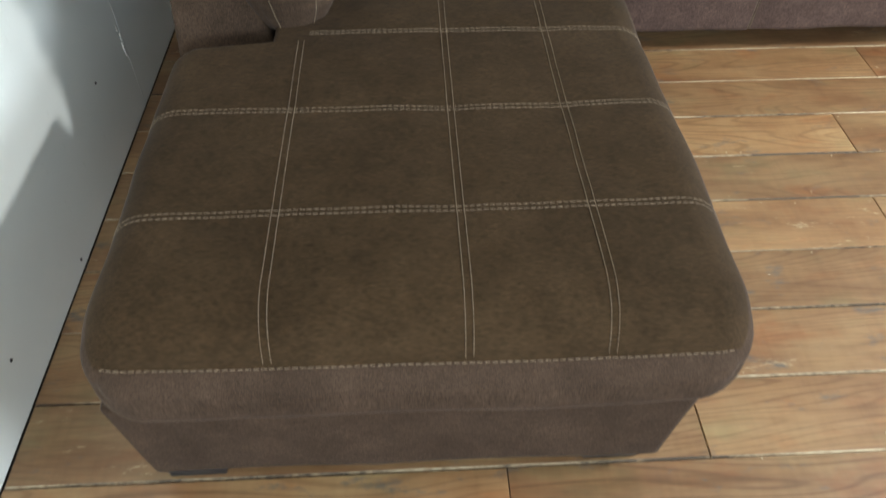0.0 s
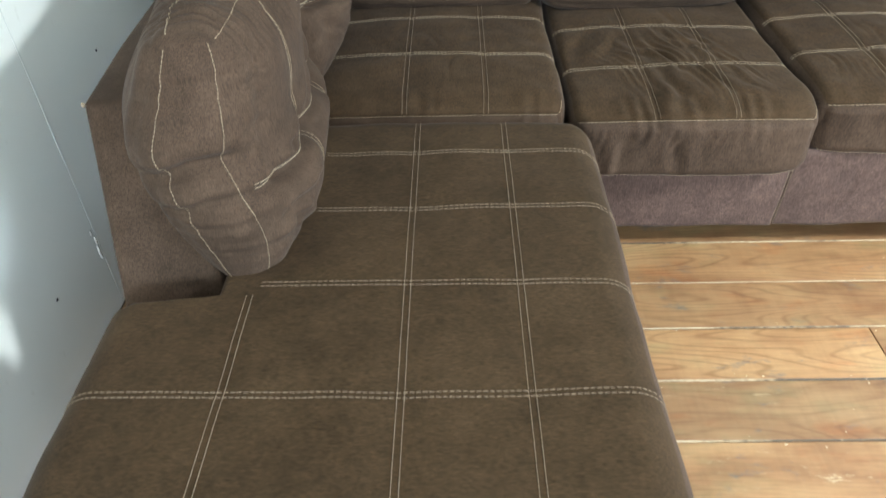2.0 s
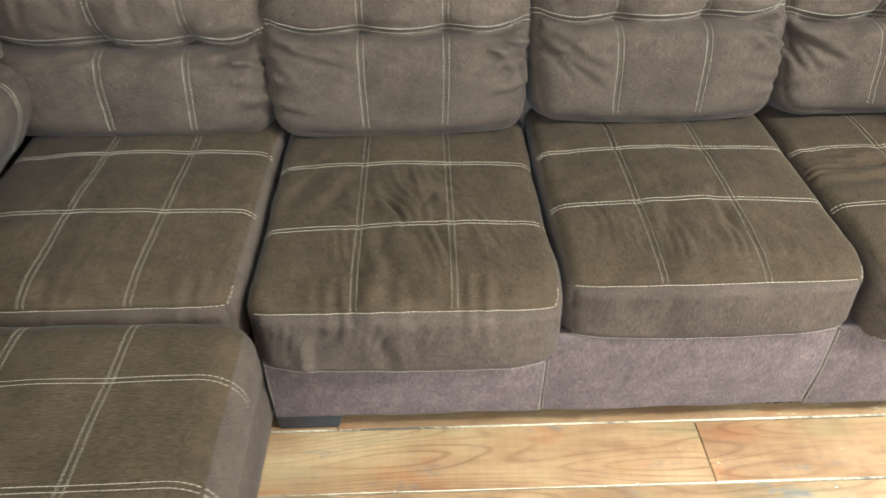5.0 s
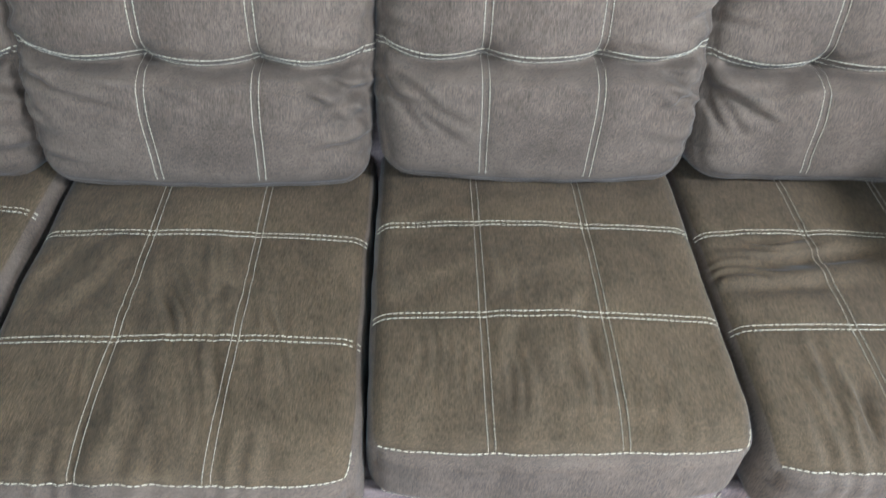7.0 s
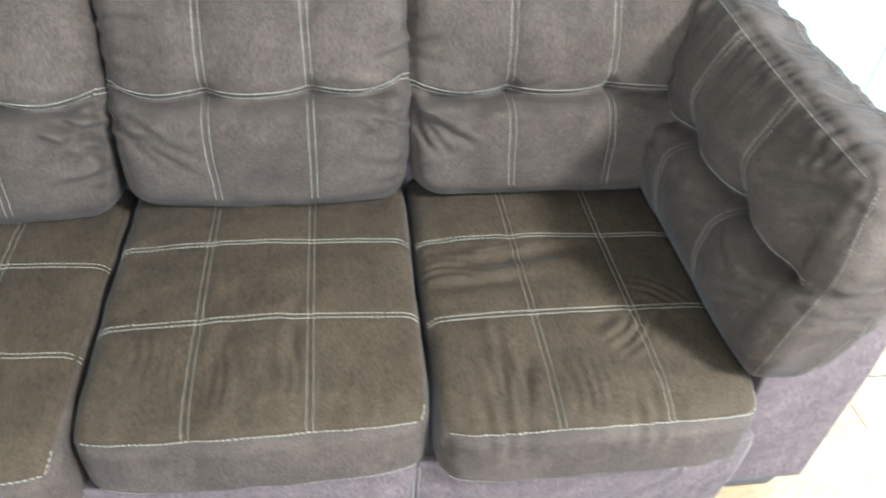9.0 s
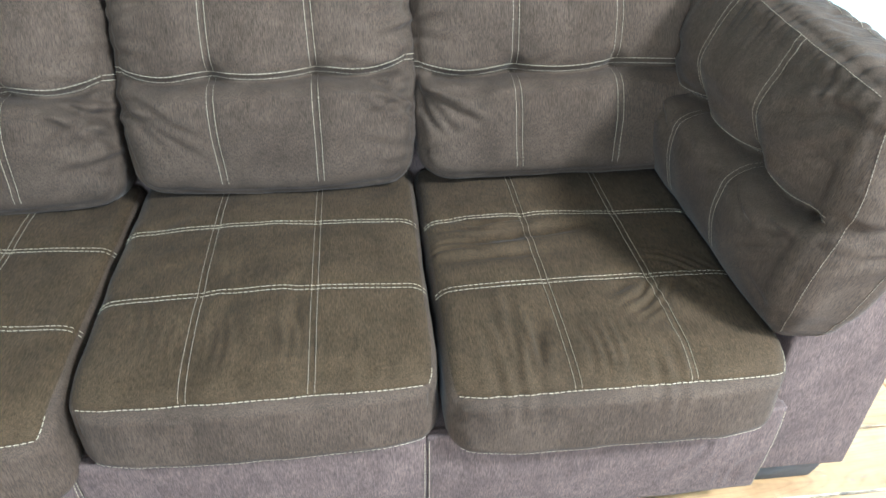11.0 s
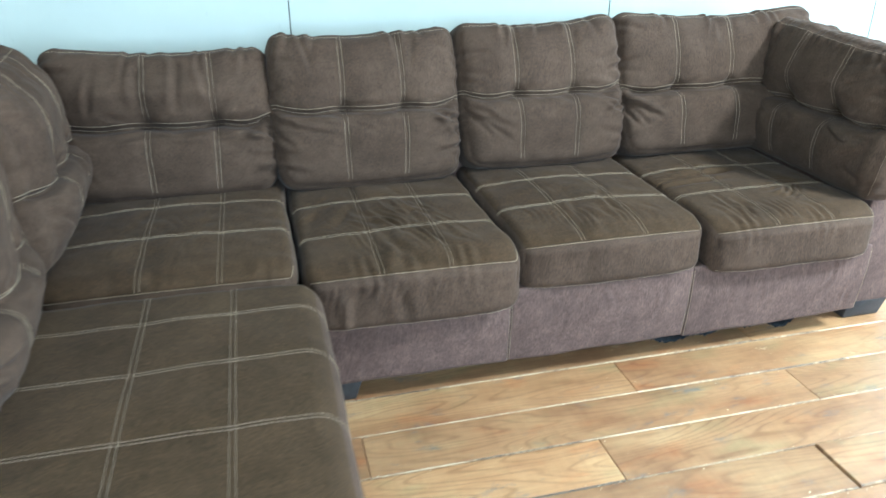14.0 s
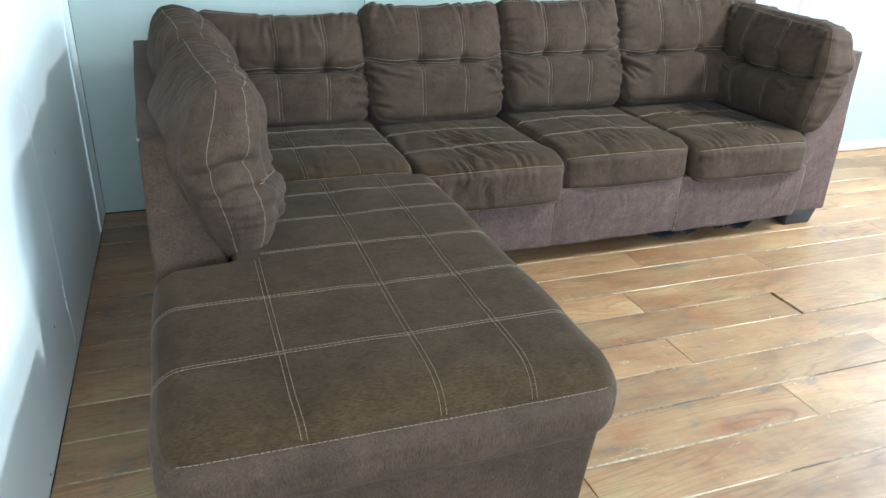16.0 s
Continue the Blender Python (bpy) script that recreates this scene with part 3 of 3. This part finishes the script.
# arm: outer face upright, inner face sloped under the arm pillow, front end leaning back a little
lo = [(2.412, 2.168, 0.085), (2.634, 2.168, 0.085), (2.640, 3.06, 0.085), (2.412, 3.06, 0.085)]
mid = [(2.400, 2.174, 0.47), (2.644, 2.174, 0.47), (2.650, 3.06, 0.47), (2.400, 3.06, 0.47)]
hi = [(2.530, 2.192, 0.860), (2.660, 2.192, 0.860), (2.664, 3.06, 0.880), (2.530, 3.06, 0.880)]
bm = bmesh.new()
loops = [[bm.verts.new(p) for p in q] for q in (lo, mid, hi)]
bm.faces.new(loops[0][::-1])
bm.faces.new(loops[2])
for a, b in zip(loops[:-1], loops[1:]):
    for i in range(4):
        bm.faces.new((a[i], a[(i + 1) % 4], b[(i + 1) % 4], b[i]))
bmesh.ops.recalc_face_normals(bm, faces=bm.faces)
bmesh.ops.bevel(bm, geom=list(bm.edges), offset=0.010, segments=3, profile=0.6, affect="EDGES")
frame_part("arm", puffed(bm, 9, 0.0018), FAB_BASE_LIT, sofa)
# cloth front of the base in three sewn lengths, each with its own folds and an uneven hem
def base_front(x0, x1, seed, bunches, slant):
    h = ((x1 - x0) / 2, 0.012, 0.132)
    soft, hem = waves(seed, 20, 5, 16), waves(seed + 1, 12, 8, 40)

    def shape(p, n):
        front = np.clip(-n[:, 1], 0, 1)
        return front * (0.0035 * soft(p) + 0.004 * (1 - (p[:, 0] / h[0]) ** 4) + ripples(p[:, 0], p[:, 2], bunches))

    def warp(p):
        q = p.copy()
        low = np.clip(-q[:, 2] / h[2], 0, 1)
        q[:, 2] += low * (0.0035 * hem(q * np.array([1, 0, 0])) + slant * q[:, 0] / h[0])
        q[:, 1] += 0.012 * low
        return q

    c = Cushion(h, 0.005, shape, warp)
    st = [c.seam((e * 0.988, -1, -0.95), (e * 0.988, -1, 0.95), pitch=0.009, width=0.0015) for e in (-1, 1)]
    return under(sofa, add_cushion("base_front", None, c, pose((x0 + x1) / 2, 2.128, 0.216), FAB_BASE_LIT, "", st, 0.009))


base_front(0.443, 1.0695, 201, ((-0.2, 0.0, 1.5, 0.10, 0.12, 0.05, 0.003, 0.4), (0.24, 0.05, 1.2, 0.08, 0.08, 0.04, 0.004, 1.9)), 0.0)
base_front(1.0705, 1.6995, 203, ((0.0, 0.02, 1.6, 0.3, 0.10, 0.09, 0.0025, 0.9),), 0.004)
base_front(1.7005, 2.400, 205, ((0.24, 0.0, 1.62, 0.12, 0.12, 0.042, 0.0065, 0.2), (-0.1, 0.03, 1.5, 0.2, 0.08, 0.07, 0.0025, 2.0)), 0.004)
foot(2.532, 2.250, sofa, 0.090, 0.055)
foot(2.54, 2.98, sofa, 0.085, 0.05)
foot(0.52, 2.20, sofa, 0.085, 0.05)
foot(0.52, 2.99, sofa, 0.085, 0.05)

# torn lining that hangs under the base
bm = bmesh.new()
nx, ny = 90, 14
lf = waves(77, 20, 14, 60)
grid = {}
for i in range(nx + 1):
    for j in range(ny + 1):
        x, y = 1.52 + 0.86 * i / nx, 2.170 + 0.30 * j / ny
        u = i / nx
        env = 0.018 + 0.040 * math.exp(-((u - 0.26) / 0.13) ** 2) + 0.040 * math.exp(-((u - 0.66) / 0.12) ** 2)
        q = np.array([[x, y, 0.0]])
        z = 0.092 - env * (1 - 0.3 * j / ny) + 0.013 * float(lf(q)[0]) + (0.003 * math.sin(i * 1.9) + 0.003 * math.sin(i * 3.3) if j < 3 else 0)
        grid[i, j] = bm.verts.new((x + 0.004 * float(lf(q * 1.7)[0]), y + 0.006 * float(lf(q * 1.3)[0]), max(0.004, min(z, 0.098))))
for i in range(nx):
    for j in range(ny):
        bm.faces.new((grid[i, j], grid[i + 1, j], grid[i + 1, j + 1], grid[i, j + 1]))
ob = frame_part("dust_lining", bm, LINING, sofa, "torn black fabric lining hanging under the base")
ob.modifiers.new("thick", "SOLIDIFY").thickness = 0.002

seat(sofa, 0.441, 1.086, 2.046, 2.86, 0.512, (0.662, 0.866), (2.308, 2.562), 41,
     bundle(7, -0.01, -0.06, 1.80, 0.10, 0.17, 0.009, 0.0032) + bundle(6, 0.10, -0.05, 1.82, 0.06, 0.18, 0.008, 0.0032) + bundle(4, -0.20, 0.02, 1.2, 0.06, 0.1, 0.013, 0.003) + bundle(7, -0.08, -0.44, 1.7, 0.14, 0.07, 0.012, 0.006), sag=0.006, thick=0.195,
     bunches=((-0.01, -0.12, 1.86, 0.17, 0.19, 0.034, 0.0062, 1.0), (0.12, -0.16, 1.90, 0.08, 0.16, 0.030, 0.0050, 2.3), (-0.10, -0.44, 1.66, 0.16, 0.07, 0.036, 0.0050, 0.4), (-0.22, 0.05, 1.1, 0.05, 0.10, 0.03, 0.004, 3.0)))
seat(sofa, 1.088, 1.729, 2.092, 2.86, 0.523, (1.290, 1.506), (2.357, 2.588), 51,
     bundle(5, 0.02, -0.22, 1.5, 0.10, 0.07, 0.011, 0.004) + bundle(3, -0.1, 0.05, 0.6, 0.15, 0.08, 0.016, 0.002),
     bunches=((0.04, -0.25, 1.50, 0.17, 0.07, 0.030, 0.0044, 1.7), (-0.20, -0.20, 1.75, 0.07, 0.10, 0.032, 0.0030, 0.6), (0.02, 0.02, 1.7, 0.20, 0.10, 0.050, 0.0022, 2.8)))
seat(sofa, 1.731, 2.364, 2.066, 2.86, 0.515, (1.958, 2.170), (2.345, 2.588), 61,
     bundle(5, -0.14, 0.02, 0.2, 0.10, 0.12, 0.012, 0.005) + bundle(5, 0.10, -0.17, 0.9, 0.06, 0.05, 0.014, 0.004) + bundle(3, -0.1, -0.24, 1.4, 0.08, 0.06, 0.010, 0.004), sag=0.006,
     bunches=((-0.20, 0.06, 0.12, 0.10, 0.15, 0.034, 0.0060, 0.3), (0.09, -0.17, 0.75, 0.07, 0.07, 0.036, 0.0085, 1.2), (-0.06, -0.30, 1.45, 0.20, 0.06, 0.030, 0.0050, 2.0), (0.20, -0.10, 2.4, 0.06, 0.09, 0.035, 0.0050, 0.9)))


def back_cushion(parent, m, w, hgt, thick, tufts, zt, seed, crease=1.0, folds=(), slump=0.0, gusset=False, rear=0.0, puff=0.045, pulls=(), cap=0.0, bow=0.0, edge_r=0.06, dip=0.0, yarn=None, name="back_cushion"):
    """A tufted back pillow: x across, front towards -y, z up; its origin at its middle."""
    h = (w / 2, thick / 2, hgt / 2)
    pw = 4.6 if gusset else 3.4
    f1, f2 = waves(seed, 24, 6, 18), waves(seed + 1, 40, 30, 80)
    gg = random.Random(seed)
    fl = list(folds)
    for t in tufts:
        for k in range(6):
            a = gg.uniform(-0.5, 0.5) + (math.pi if k % 2 else 0)
            r = gg.uniform(0.03, 0.09)
            fl.append((t + r * math.cos(a), zt + gg.uniform(-0.05, -0.005) + r * math.sin(a), a, gg.uniform(0.03, 0.07), gg.uniform(0.009, 0.015), gg.uniform(0.003, 0.006)))
    for sgn in (-1, 1):
        for k in range(9):
            fl.append((sgn * (h[0] - gg.uniform(0.0, 0.05)), gg.uniform(-0.8, 0.8) * h[2], gg.uniform(-0.5, 0.5), gg.uniform(0.04, 0.09), gg.uniform(0.009, 0.015), gg.uniform(0.003, 0.007)))
    for sgn in (-1, 1):
        for k in range(6):
            a = gg.uniform(-1.0, 0.25)
            ln = gg.uniform(0.04, 0.10)
            fl.append((sgn * (h[0] - 0.01 - ln * math.cos(a)), zt - 0.012 + ln * math.sin(a) - 0.011 * k, -sgn * a, ln, gg.uniform(0.008, 0.012), gg.uniform(0.003, 0.006)))
    for k in range(8):
        fl.append((gg.uniform(-0.85, 0.85) * h[0], h[2] - gg.uniform(0.0, 0.05), 1.57 + gg.uniform(-0.4, 0.4), gg.uniform(0.04, 0.10), gg.uniform(0.009, 0.015), gg.uniform(0.003, 0.007)))

    # hard folds that fan out from where the sewn line meets a side
    for sgn, count, steep, reach, deep in pulls:
        for k in range(count):
            a = -steep * (k + 0.4) / count + gg.uniform(-0.08, 0.08)
            ln = reach * gg.uniform(0.6, 1.1) * (1 - 0.35 * k / count)
            fl.append((sgn * (h[0] - 0.004 - ln * math.cos(a)), zt - 0.014 - 0.006 * k + ln * math.sin(a), -sgn * a if sgn < 0 else a + math.pi, ln, gg.uniform(0.008, 0.012), deep * gg.uniform(0.7, 1.15)))

    ta, tb = tufts

    def droop(x):
        """The sewn line sags between the tufts and rises towards the sides."""
        mid = np.sin(math.pi * np.clip((x - ta) / (tb - ta), 0, 1))
        out = np.clip(np.maximum((ta - x) / (ta + h[0]), (x - tb) / (h[0] - tb)), 0, 1)
        return -0.010 * mid - 0.012 * np.sin(math.pi * out) ** 2 + 0.016 * out ** 2

    def shape(p, n):
        front = np.clip(-n[:, 1], 0, 1)
        x, z = p[:, 0], p[:, 2]
        u, v = x / h[0], z / h[2]
        d = (front * puff + np.clip(n[:, 1], 0, 1) * rear) * (1 - np.abs(u) ** pw) * (1 - np.abs(v) ** (pw * 0.85))
        fade = np.clip((0.98 - np.abs(u)) / 0.16, 0, 1) if gusset else np.clip((1 - np.abs(u)) / 0.12, 0, 1) * 0.65 + 0.35
        line = zt + droop(x)
        below = np.where(z < line, 0.040, 0.070)
        d -= crease * front * fade * (0.024 * np.exp(-((z - line + 0.010) / 0.009) ** 2) + 0.020 * np.exp(-((z - line) / below) ** 2))
        d += crease * 0.008 * front * fade * (np.exp(-((z - line - 0.030) / 0.026) ** 2) + 0.8 * np.exp(-((z - line + 0.042) / 0.024) ** 2))
        for t in tufts:
            r2 = (x - t) ** 2 + (z - zt) ** 2
            d -= crease * front * (0.018 * np.exp(-r2 / 0.018 ** 2) + 0.014 * np.exp(-r2 / 0.05 ** 2))
            d -= front * (0.0035 * np.exp(-((x - t) / 0.009) ** 2) + 0.005 * np.exp(-((x - t) / 0.035) ** 2)) * np.clip((0.92 - np.abs(v)) / 0.2, 0, 1)
        d += (0.0 if cap else 0.014) * front * np.exp(-((z - zt + 0.10) / 0.07) ** 2) * (1 - u ** 4)
        d += slump * front * np.exp(-((z - zt - 0.09) / 0.06) ** 2) * (1 - u ** 2)
        face = np.clip(front + 0.2 * np.abs(n[:, 0]) + 0.6 * np.clip(n[:, 2], 0, 1), 0, 1)
        calm = 1 - 0.7 * np.exp(-((z - line - 0.002) / 0.008) ** 2)
        if gusset:
            calm *= 1 - 0.8 * np.exp(-((np.abs(u) - 0.95) / 0.06) ** 2)
        for t in tufts:
            calm *= 1 - 0.6 * np.exp(-((x - t) / 0.014) ** 2)
        for fu, fv, ang, ln, wd, dp in fl:
            d += 1.05 * face * calm * fold(x, z, fu, fv, ang, ln, wd, dp)
        gath = np.clip(n[:, 2], 0, 1)
        upper = np.clip(gath + front * np.exp(-((h[2] - z) / 0.07) ** 2), 0, 1) if gusset else gath
        d += (0.0032 if gusset else 0.0014) * upper * np.sin(x * (125 if gusset else 70) + 4.0 * np.sin(x * 23 + seed)) * (0.3 + 0.7 * np.sin(x * 13 + seed) ** 2)
        sides = np.abs(n[:, 0])
        d += (0.0024 if gusset else 0.0010) * sides * np.sin(z * (120 if gusset else 75) + 4.0 * np.sin(z * 25 + seed)) * (0.3 + 0.7 * np.sin(z * 15 + seed) ** 2)
        if gusset:
            d += 0.034 * sides * (1 - np.abs(v) ** 3) + 0.018 * gath * (1 - u ** 4)
        if cap:
            # the end slumps: a puffed shoulder over a pinched fold
            bend = 0.12 * h[2] + 0.020 * np.sin(p[:, 1] * 30 + seed)
            d += cap * sides * (0.8 * np.exp(-((z - bend - 0.050) / 0.040) ** 2) - np.exp(-((z - bend) / 0.016) ** 2) - 0.5 * np.exp(-((z - bend + 0.07) / 0.012) ** 2))
            d += sides * ripples(z, p[:, 1], ((-0.02, 0.0, 1.45, 0.16, 0.10, 0.034, 0.12 * cap, seed),))
            rim = gath + (1 - gath) * np.exp(-((h[2] - z) / 0.08) ** 2)
            d += rim * ripples(x, p[:, 1], ((0.0, 0.0, 1.50, 0.34, 0.16, 0.026, 0.42 * cap, seed + 1), (0.05, 0.0, 1.66, 0.34, 0.16, 0.041, 0.30 * cap, seed + 2)))
        edge = np.exp(-((np.abs(n[:, 1]) - 0.72) / 0.12) ** 2)
        d -= 0.003 * edge
        return d + 0.0042 * f1(p) + 0.0014 * f2(p)

    def warp(p):
        q = p.copy()
        v = q[:, 2] / h[2]
        q[:, 2] -= 0.018 * np.clip(v, 0, 1) * np.cos(q[:, 0] / h[0] * 1.9 + 0.4 * math.sin(seed)) * (0.6 + 0.5 * math.sin(seed * 3))
        q[:, 0] *= 1 + 0.02 * np.cos(v * 2.2)
        # corners drawn in at the foot, the middle of the foot hanging lower
        foot_end = (0.0 if gusset else 1.0) * np.clip(-v - 0.55, 0, 1) / 0.45
        q[:, 2] += foot_end * (0.011 * np.abs(q[:, 0] / h[0]) ** 5 - 0.005 * np.cos(q[:, 0] / h[0] * 3.1 + 0.7 * math.sin(seed * 1.7)))
        q[:, 0] *= 1 - 0.020 * foot_end
        if dip:
            # the top falls away towards one end
            q[:, 2] -= dip * np.clip(0.5 * (q[:, 0] / h[0] + 1), 0, 1) ** 1.3 * np.clip(v + 0.3, 0, 1.3) / 1.3
        if cap:
            q[:, 1] += bow * np.exp(-((v - 0.2) / 0.5) ** 2)
            q[:, 1] *= 1 - 0.30 * np.clip(-v, 0, 1) ** 3 - 0.15 * np.clip(v, 0, 1) ** 3
        return q

    c = Cushion(h, min(edge_r, thick * 0.40), shape, warp)
    st, dull = [], []
    for t in tufts:
        a = t / h[0]
        st += double(c, (a, -1, -0.86), (a, -1, zt / h[2] - 0.02), 0, 0.0068, pitch=0.0095, fill=0.8, width=0.0013)
        st += double(c, (a, -1, zt / h[2] + 0.02), (a, -1, 0.97), 0, 0.0068, pitch=0.0095, fill=0.8, width=0.0013)
    b = zt / h[2]
    st += double(c, (-0.96 if gusset else -1, -1, b), (0.96 if gusset else 1, -1, b), 2, 0.0055, fill=0.8, width=0.0019, bend=droop)
    if not gusset:
        for e in (-1, 1):
            st += double(c, (e, -1, b), (e, -0.1, b), 2, 0.0055, fill=0.8, width=0.0019, bend=droop)
    if gusset:
        for s in (-1, 1):
            st.append(c.seam((s, -0.80, -0.92), (s, -0.80, 0.95), width=0.0014, pitch=0.0075))
            st.append(c.seam((s, 0.45, -0.95), (s, 0.45, 0.95), width=0.0014, pitch=0.0075))
        st.append(c.seam((-0.95, -1, 0.94), (0.95, -1, 0.94), width=0.0014, pitch=0.0075))
        st.append(c.seam((-0.97, 0.45, 1), (0.97, 0.45, 1), width=0.0014, pitch=0.0075))
    else:
        st.append(c.seam((-0.97, -1, 1), (0.97, -1, 1), width=0.0016))
    return under(parent, add_cushion(name, None, c, m, FAB_BACK, "", st, thread=yarn))


PH = 0.55
back_cushion(sofa, pose(0.748, 2.842, 0.752, -19, 0.5, 0.8), 0.665, PH, 0.19, (-0.088, 0.117), 0.004, 101, 1.1, pulls=((1, 5, 0.9, 0.085, 0.010), (-1, 3, 0.6, 0.05, 0.006)))
back_cushion(sofa, pose(1.410, 2.860, 0.766, -19, -0.5, 0.5), 0.645, PH, 0.19, (-0.112, 0.104), 0.004, 103, 1.0, pulls=((1, 5, 0.75, 0.100, 0.012), (-1, 3, 1.0, 0.05, 0.005)))
back_cushion(sofa, pose(2.168, 2.880, 0.772, -19, -1.3, 0), 0.870, PH, 0.19, (-0.200, 0.030), -0.012, 105, 1.1, pulls=((-1, 7, 1.15, 0.085, 0.011),))
back_cushion(chaise, pose(0.062, 2.846, 0.738, -19, 0.8, 0), 0.720, 0.51, 0.19, (-0.042, 0.168), 0.000, 107, 1.6, slump=0.034, pulls=((1, 4, 0.5, 0.08, 0.010), (-1, 3, 0.6, 0.06, 0.007)),
             folds=[(-0.20, 0.10, 1.4, 0.07, 0.013, 0.006), (-0.06, 0.13, 1.6, 0.08, 0.014, 0.010), (0.06, 0.12, 1.5, 0.08, 0.013, 0.010), (0.15, 0.12, 1.75, 0.06, 0.012, 0.007), (0.25, 0.05, 0.7, 0.08, 0.012, 0.008)])
back_cushion(chaise, pose(-0.284, 1.785, 0.734, -1, 0, 96), 0.660, 0.510, 0.120, (-0.11, 0.11), -0.03, 109, 0.9, gusset=True, puff=0.112, rear=0.085, cap=0.021, bow=0.040)
back_cushion(chaise, pose(-0.322, 2.480, 0.765, -9, 0, 95), 0.690, 0.525, 0.120, (-0.11, 0.11), -0.03, 111, 1.35, gusset=True, puff=0.130, rear=0.06, cap=0.018, bow=0.025)
back_cushion(sofa, pose(2.424, 2.484, 0.757, -8, 0, -90), 0.690, 0.515, 0.160, (-0.13, 0.10), -0.005, 113, 1.6, gusset=True, puff=0.052, rear=0.03, cap=0.009, bow=0.020, edge_r=0.036, slump=0.020, dip=0.045, yarn=FADED,
             folds=[(0.24, 0.17, 0.5, 0.09, 0.012, 0.007), (0.18, 0.20, 0.35, 0.08, 0.012, 0.006), (0.28, 0.12, 0.7, 0.06, 0.010, 0.006), (0.22, -0.05, -0.3, 0.08, 0.012, 0.007)], name="arm_cushion")

# ---------------------------------------------------------------- floor boards
floor = part("floor", box(X0 - T, X1 + T, Y0 - T, Y1 + T, -0.15, -0.012, 0), GAP, smooth=False)
tagged(floor, "worn brown laminate plank floor with pale chipped edges", "floor", kind="structure")
PITCH, LENGTH = 0.1785, 1.437
# first joint of a row by its number, counted from the joint line at y = 2.150 (row 0 lies behind it)
JOINT = {0: 2.015, -1: 1.463, -2: 2.005, -3: 1.240, -4: 1.832, -5: 1.198, -6: 1.952, -7: 1.396, -8: 0.550, -9: 0.150, 1: 2.950, 2: 0.9}
board_cache = {}


def board_mesh(w, d, wear):
    key = (round(w, 3), round(d, 3), wear)
    if key in board_cache:
        return board_cache[key]
    b, t = 0.0019 + 0.0010 * wear, 0.012
    bm = bmesh.new()
    x, y = w / 2 - 0.0008, d / 2 - 0.0007
    ring = lambda ix, iy, z: [bm.verts.new(p) for p in ((-ix, -iy, z), (ix, -iy, z), (ix, iy, z), (-ix, iy, z))]
    a, e, f = ring(x, y, -t), ring(x, y, -b * 0.7), ring(x - b * 0.5, y - b, 0)
    bm.faces.new(f)
    for lower, upper, mi in ((a, e, 0), (e, f, 1)):
        for i in range(4):
            fc = bm.faces.new((lower[i], lower[(i + 1) % 4], upper[(i + 1) % 4], upper[i]))
            fc.material_index = mi if i in (0, 2) else 0
    me = bpy.data.meshes.new("plank")
    bm.to_mesh(me)
    bm.free()
    me.materials.append(BOARD)
    me.materials.append(PALE_EDGE)
    board_cache[key] = me
    return me


g = random.Random(8)
for r in range(-31, 7):
    y0 = 2.150 + r * PITCH
    y1 = min(y0 + PITCH, Y1)
    y0 = max(y0, Y0)
    if y1 - y0 < 0.02:
        continue
    j = JOINT.get(r, g.uniform(0, LENGTH))
    while j > X0:
        j -= LENGTH
    cuts = [X0 + 0.001]
    j += LENGTH
    while j < X1:
        if j - cuts[-1] > 0.05:
            cuts.append(j)
        j += LENGTH
    cuts.append(X1)
    for a, b in zip(cuts[:-1], cuts[1:]):
        ob = new("plank", board_mesh(b - a, y1 - y0, g.randrange(3)))
        lift = g.uniform(-0.0008, 0.0008)
        m = pose((a + b) / 2, (y0 + y1) / 2, lift - 0.0006, g.uniform(-0.12, 0.12), 0, 0)
        if r == -4 and a > 1.8 and a < 1.9:
            m = pose((a + b) / 2 + 0.004, (y0 + y1) / 2, 0.0030, 0.5, 0.2, 0.1)
        ob.parent, ob.matrix_basis = floor, m


def specks(name, label, category, spots, mat, seed):
    """Tiny irregular bits, joined: spots of (x, y, z, size, length)."""
    rg = random.Random(seed)
    v, f = [], []
    for x, y, z, r, ln in spots:
        a = rg.uniform(0, 6.28)
        c, q = math.cos(a), math.sin(a)
        k = len(v)
        for dx, dy, dz in ((-ln, 0, 0), (0, -r, 0), (ln, 0, 0), (0, r, 0), (0, 0, r)):
            dx, dy = dx * rg.uniform(0.6, 1.2), dy * rg.uniform(0.6, 1.2)
            v.append((x + dx * c - dy * q, y + dx * q + dy * c, z + dz))
        f += [(k + i, k + (i + 1) % 4, k + 4) for i in range(4)] + [(k + 3, k + 2, k + 1, k)]
    me = bpy.data.meshes.new(name)
    me.from_pydata(v, [], f)
    me.materials.append(mat)
    return tagged(new(name, me), label, category, kind="stuff")


CRUMB = plain("pale_wood_crumb", (0.55, 0.46, 0.32), 0.8, 0.2, 300)
g = random.Random(15)
spots = []
for k in range(150):
    r = g.randrange(-9, 0)
    spots.append((g.uniform(0.52, 3.4), 2.150 + r * PITCH + g.gauss(0, 0.012), 0.0, g.uniform(0.0008, 0.0026), g.uniform(0.001, 0.005)))
for k in range(50):
    spots.append((g.uniform(0.55, 3.4), g.uniform(0.3, 2.1), 0.0, g.uniform(0.0006, 0.0018), g.uniform(0.001, 0.006)))
specks("crumbs", "pale wood crumbs scattered on the laminate floor", "crumbs", spots, CRUMB, 1)
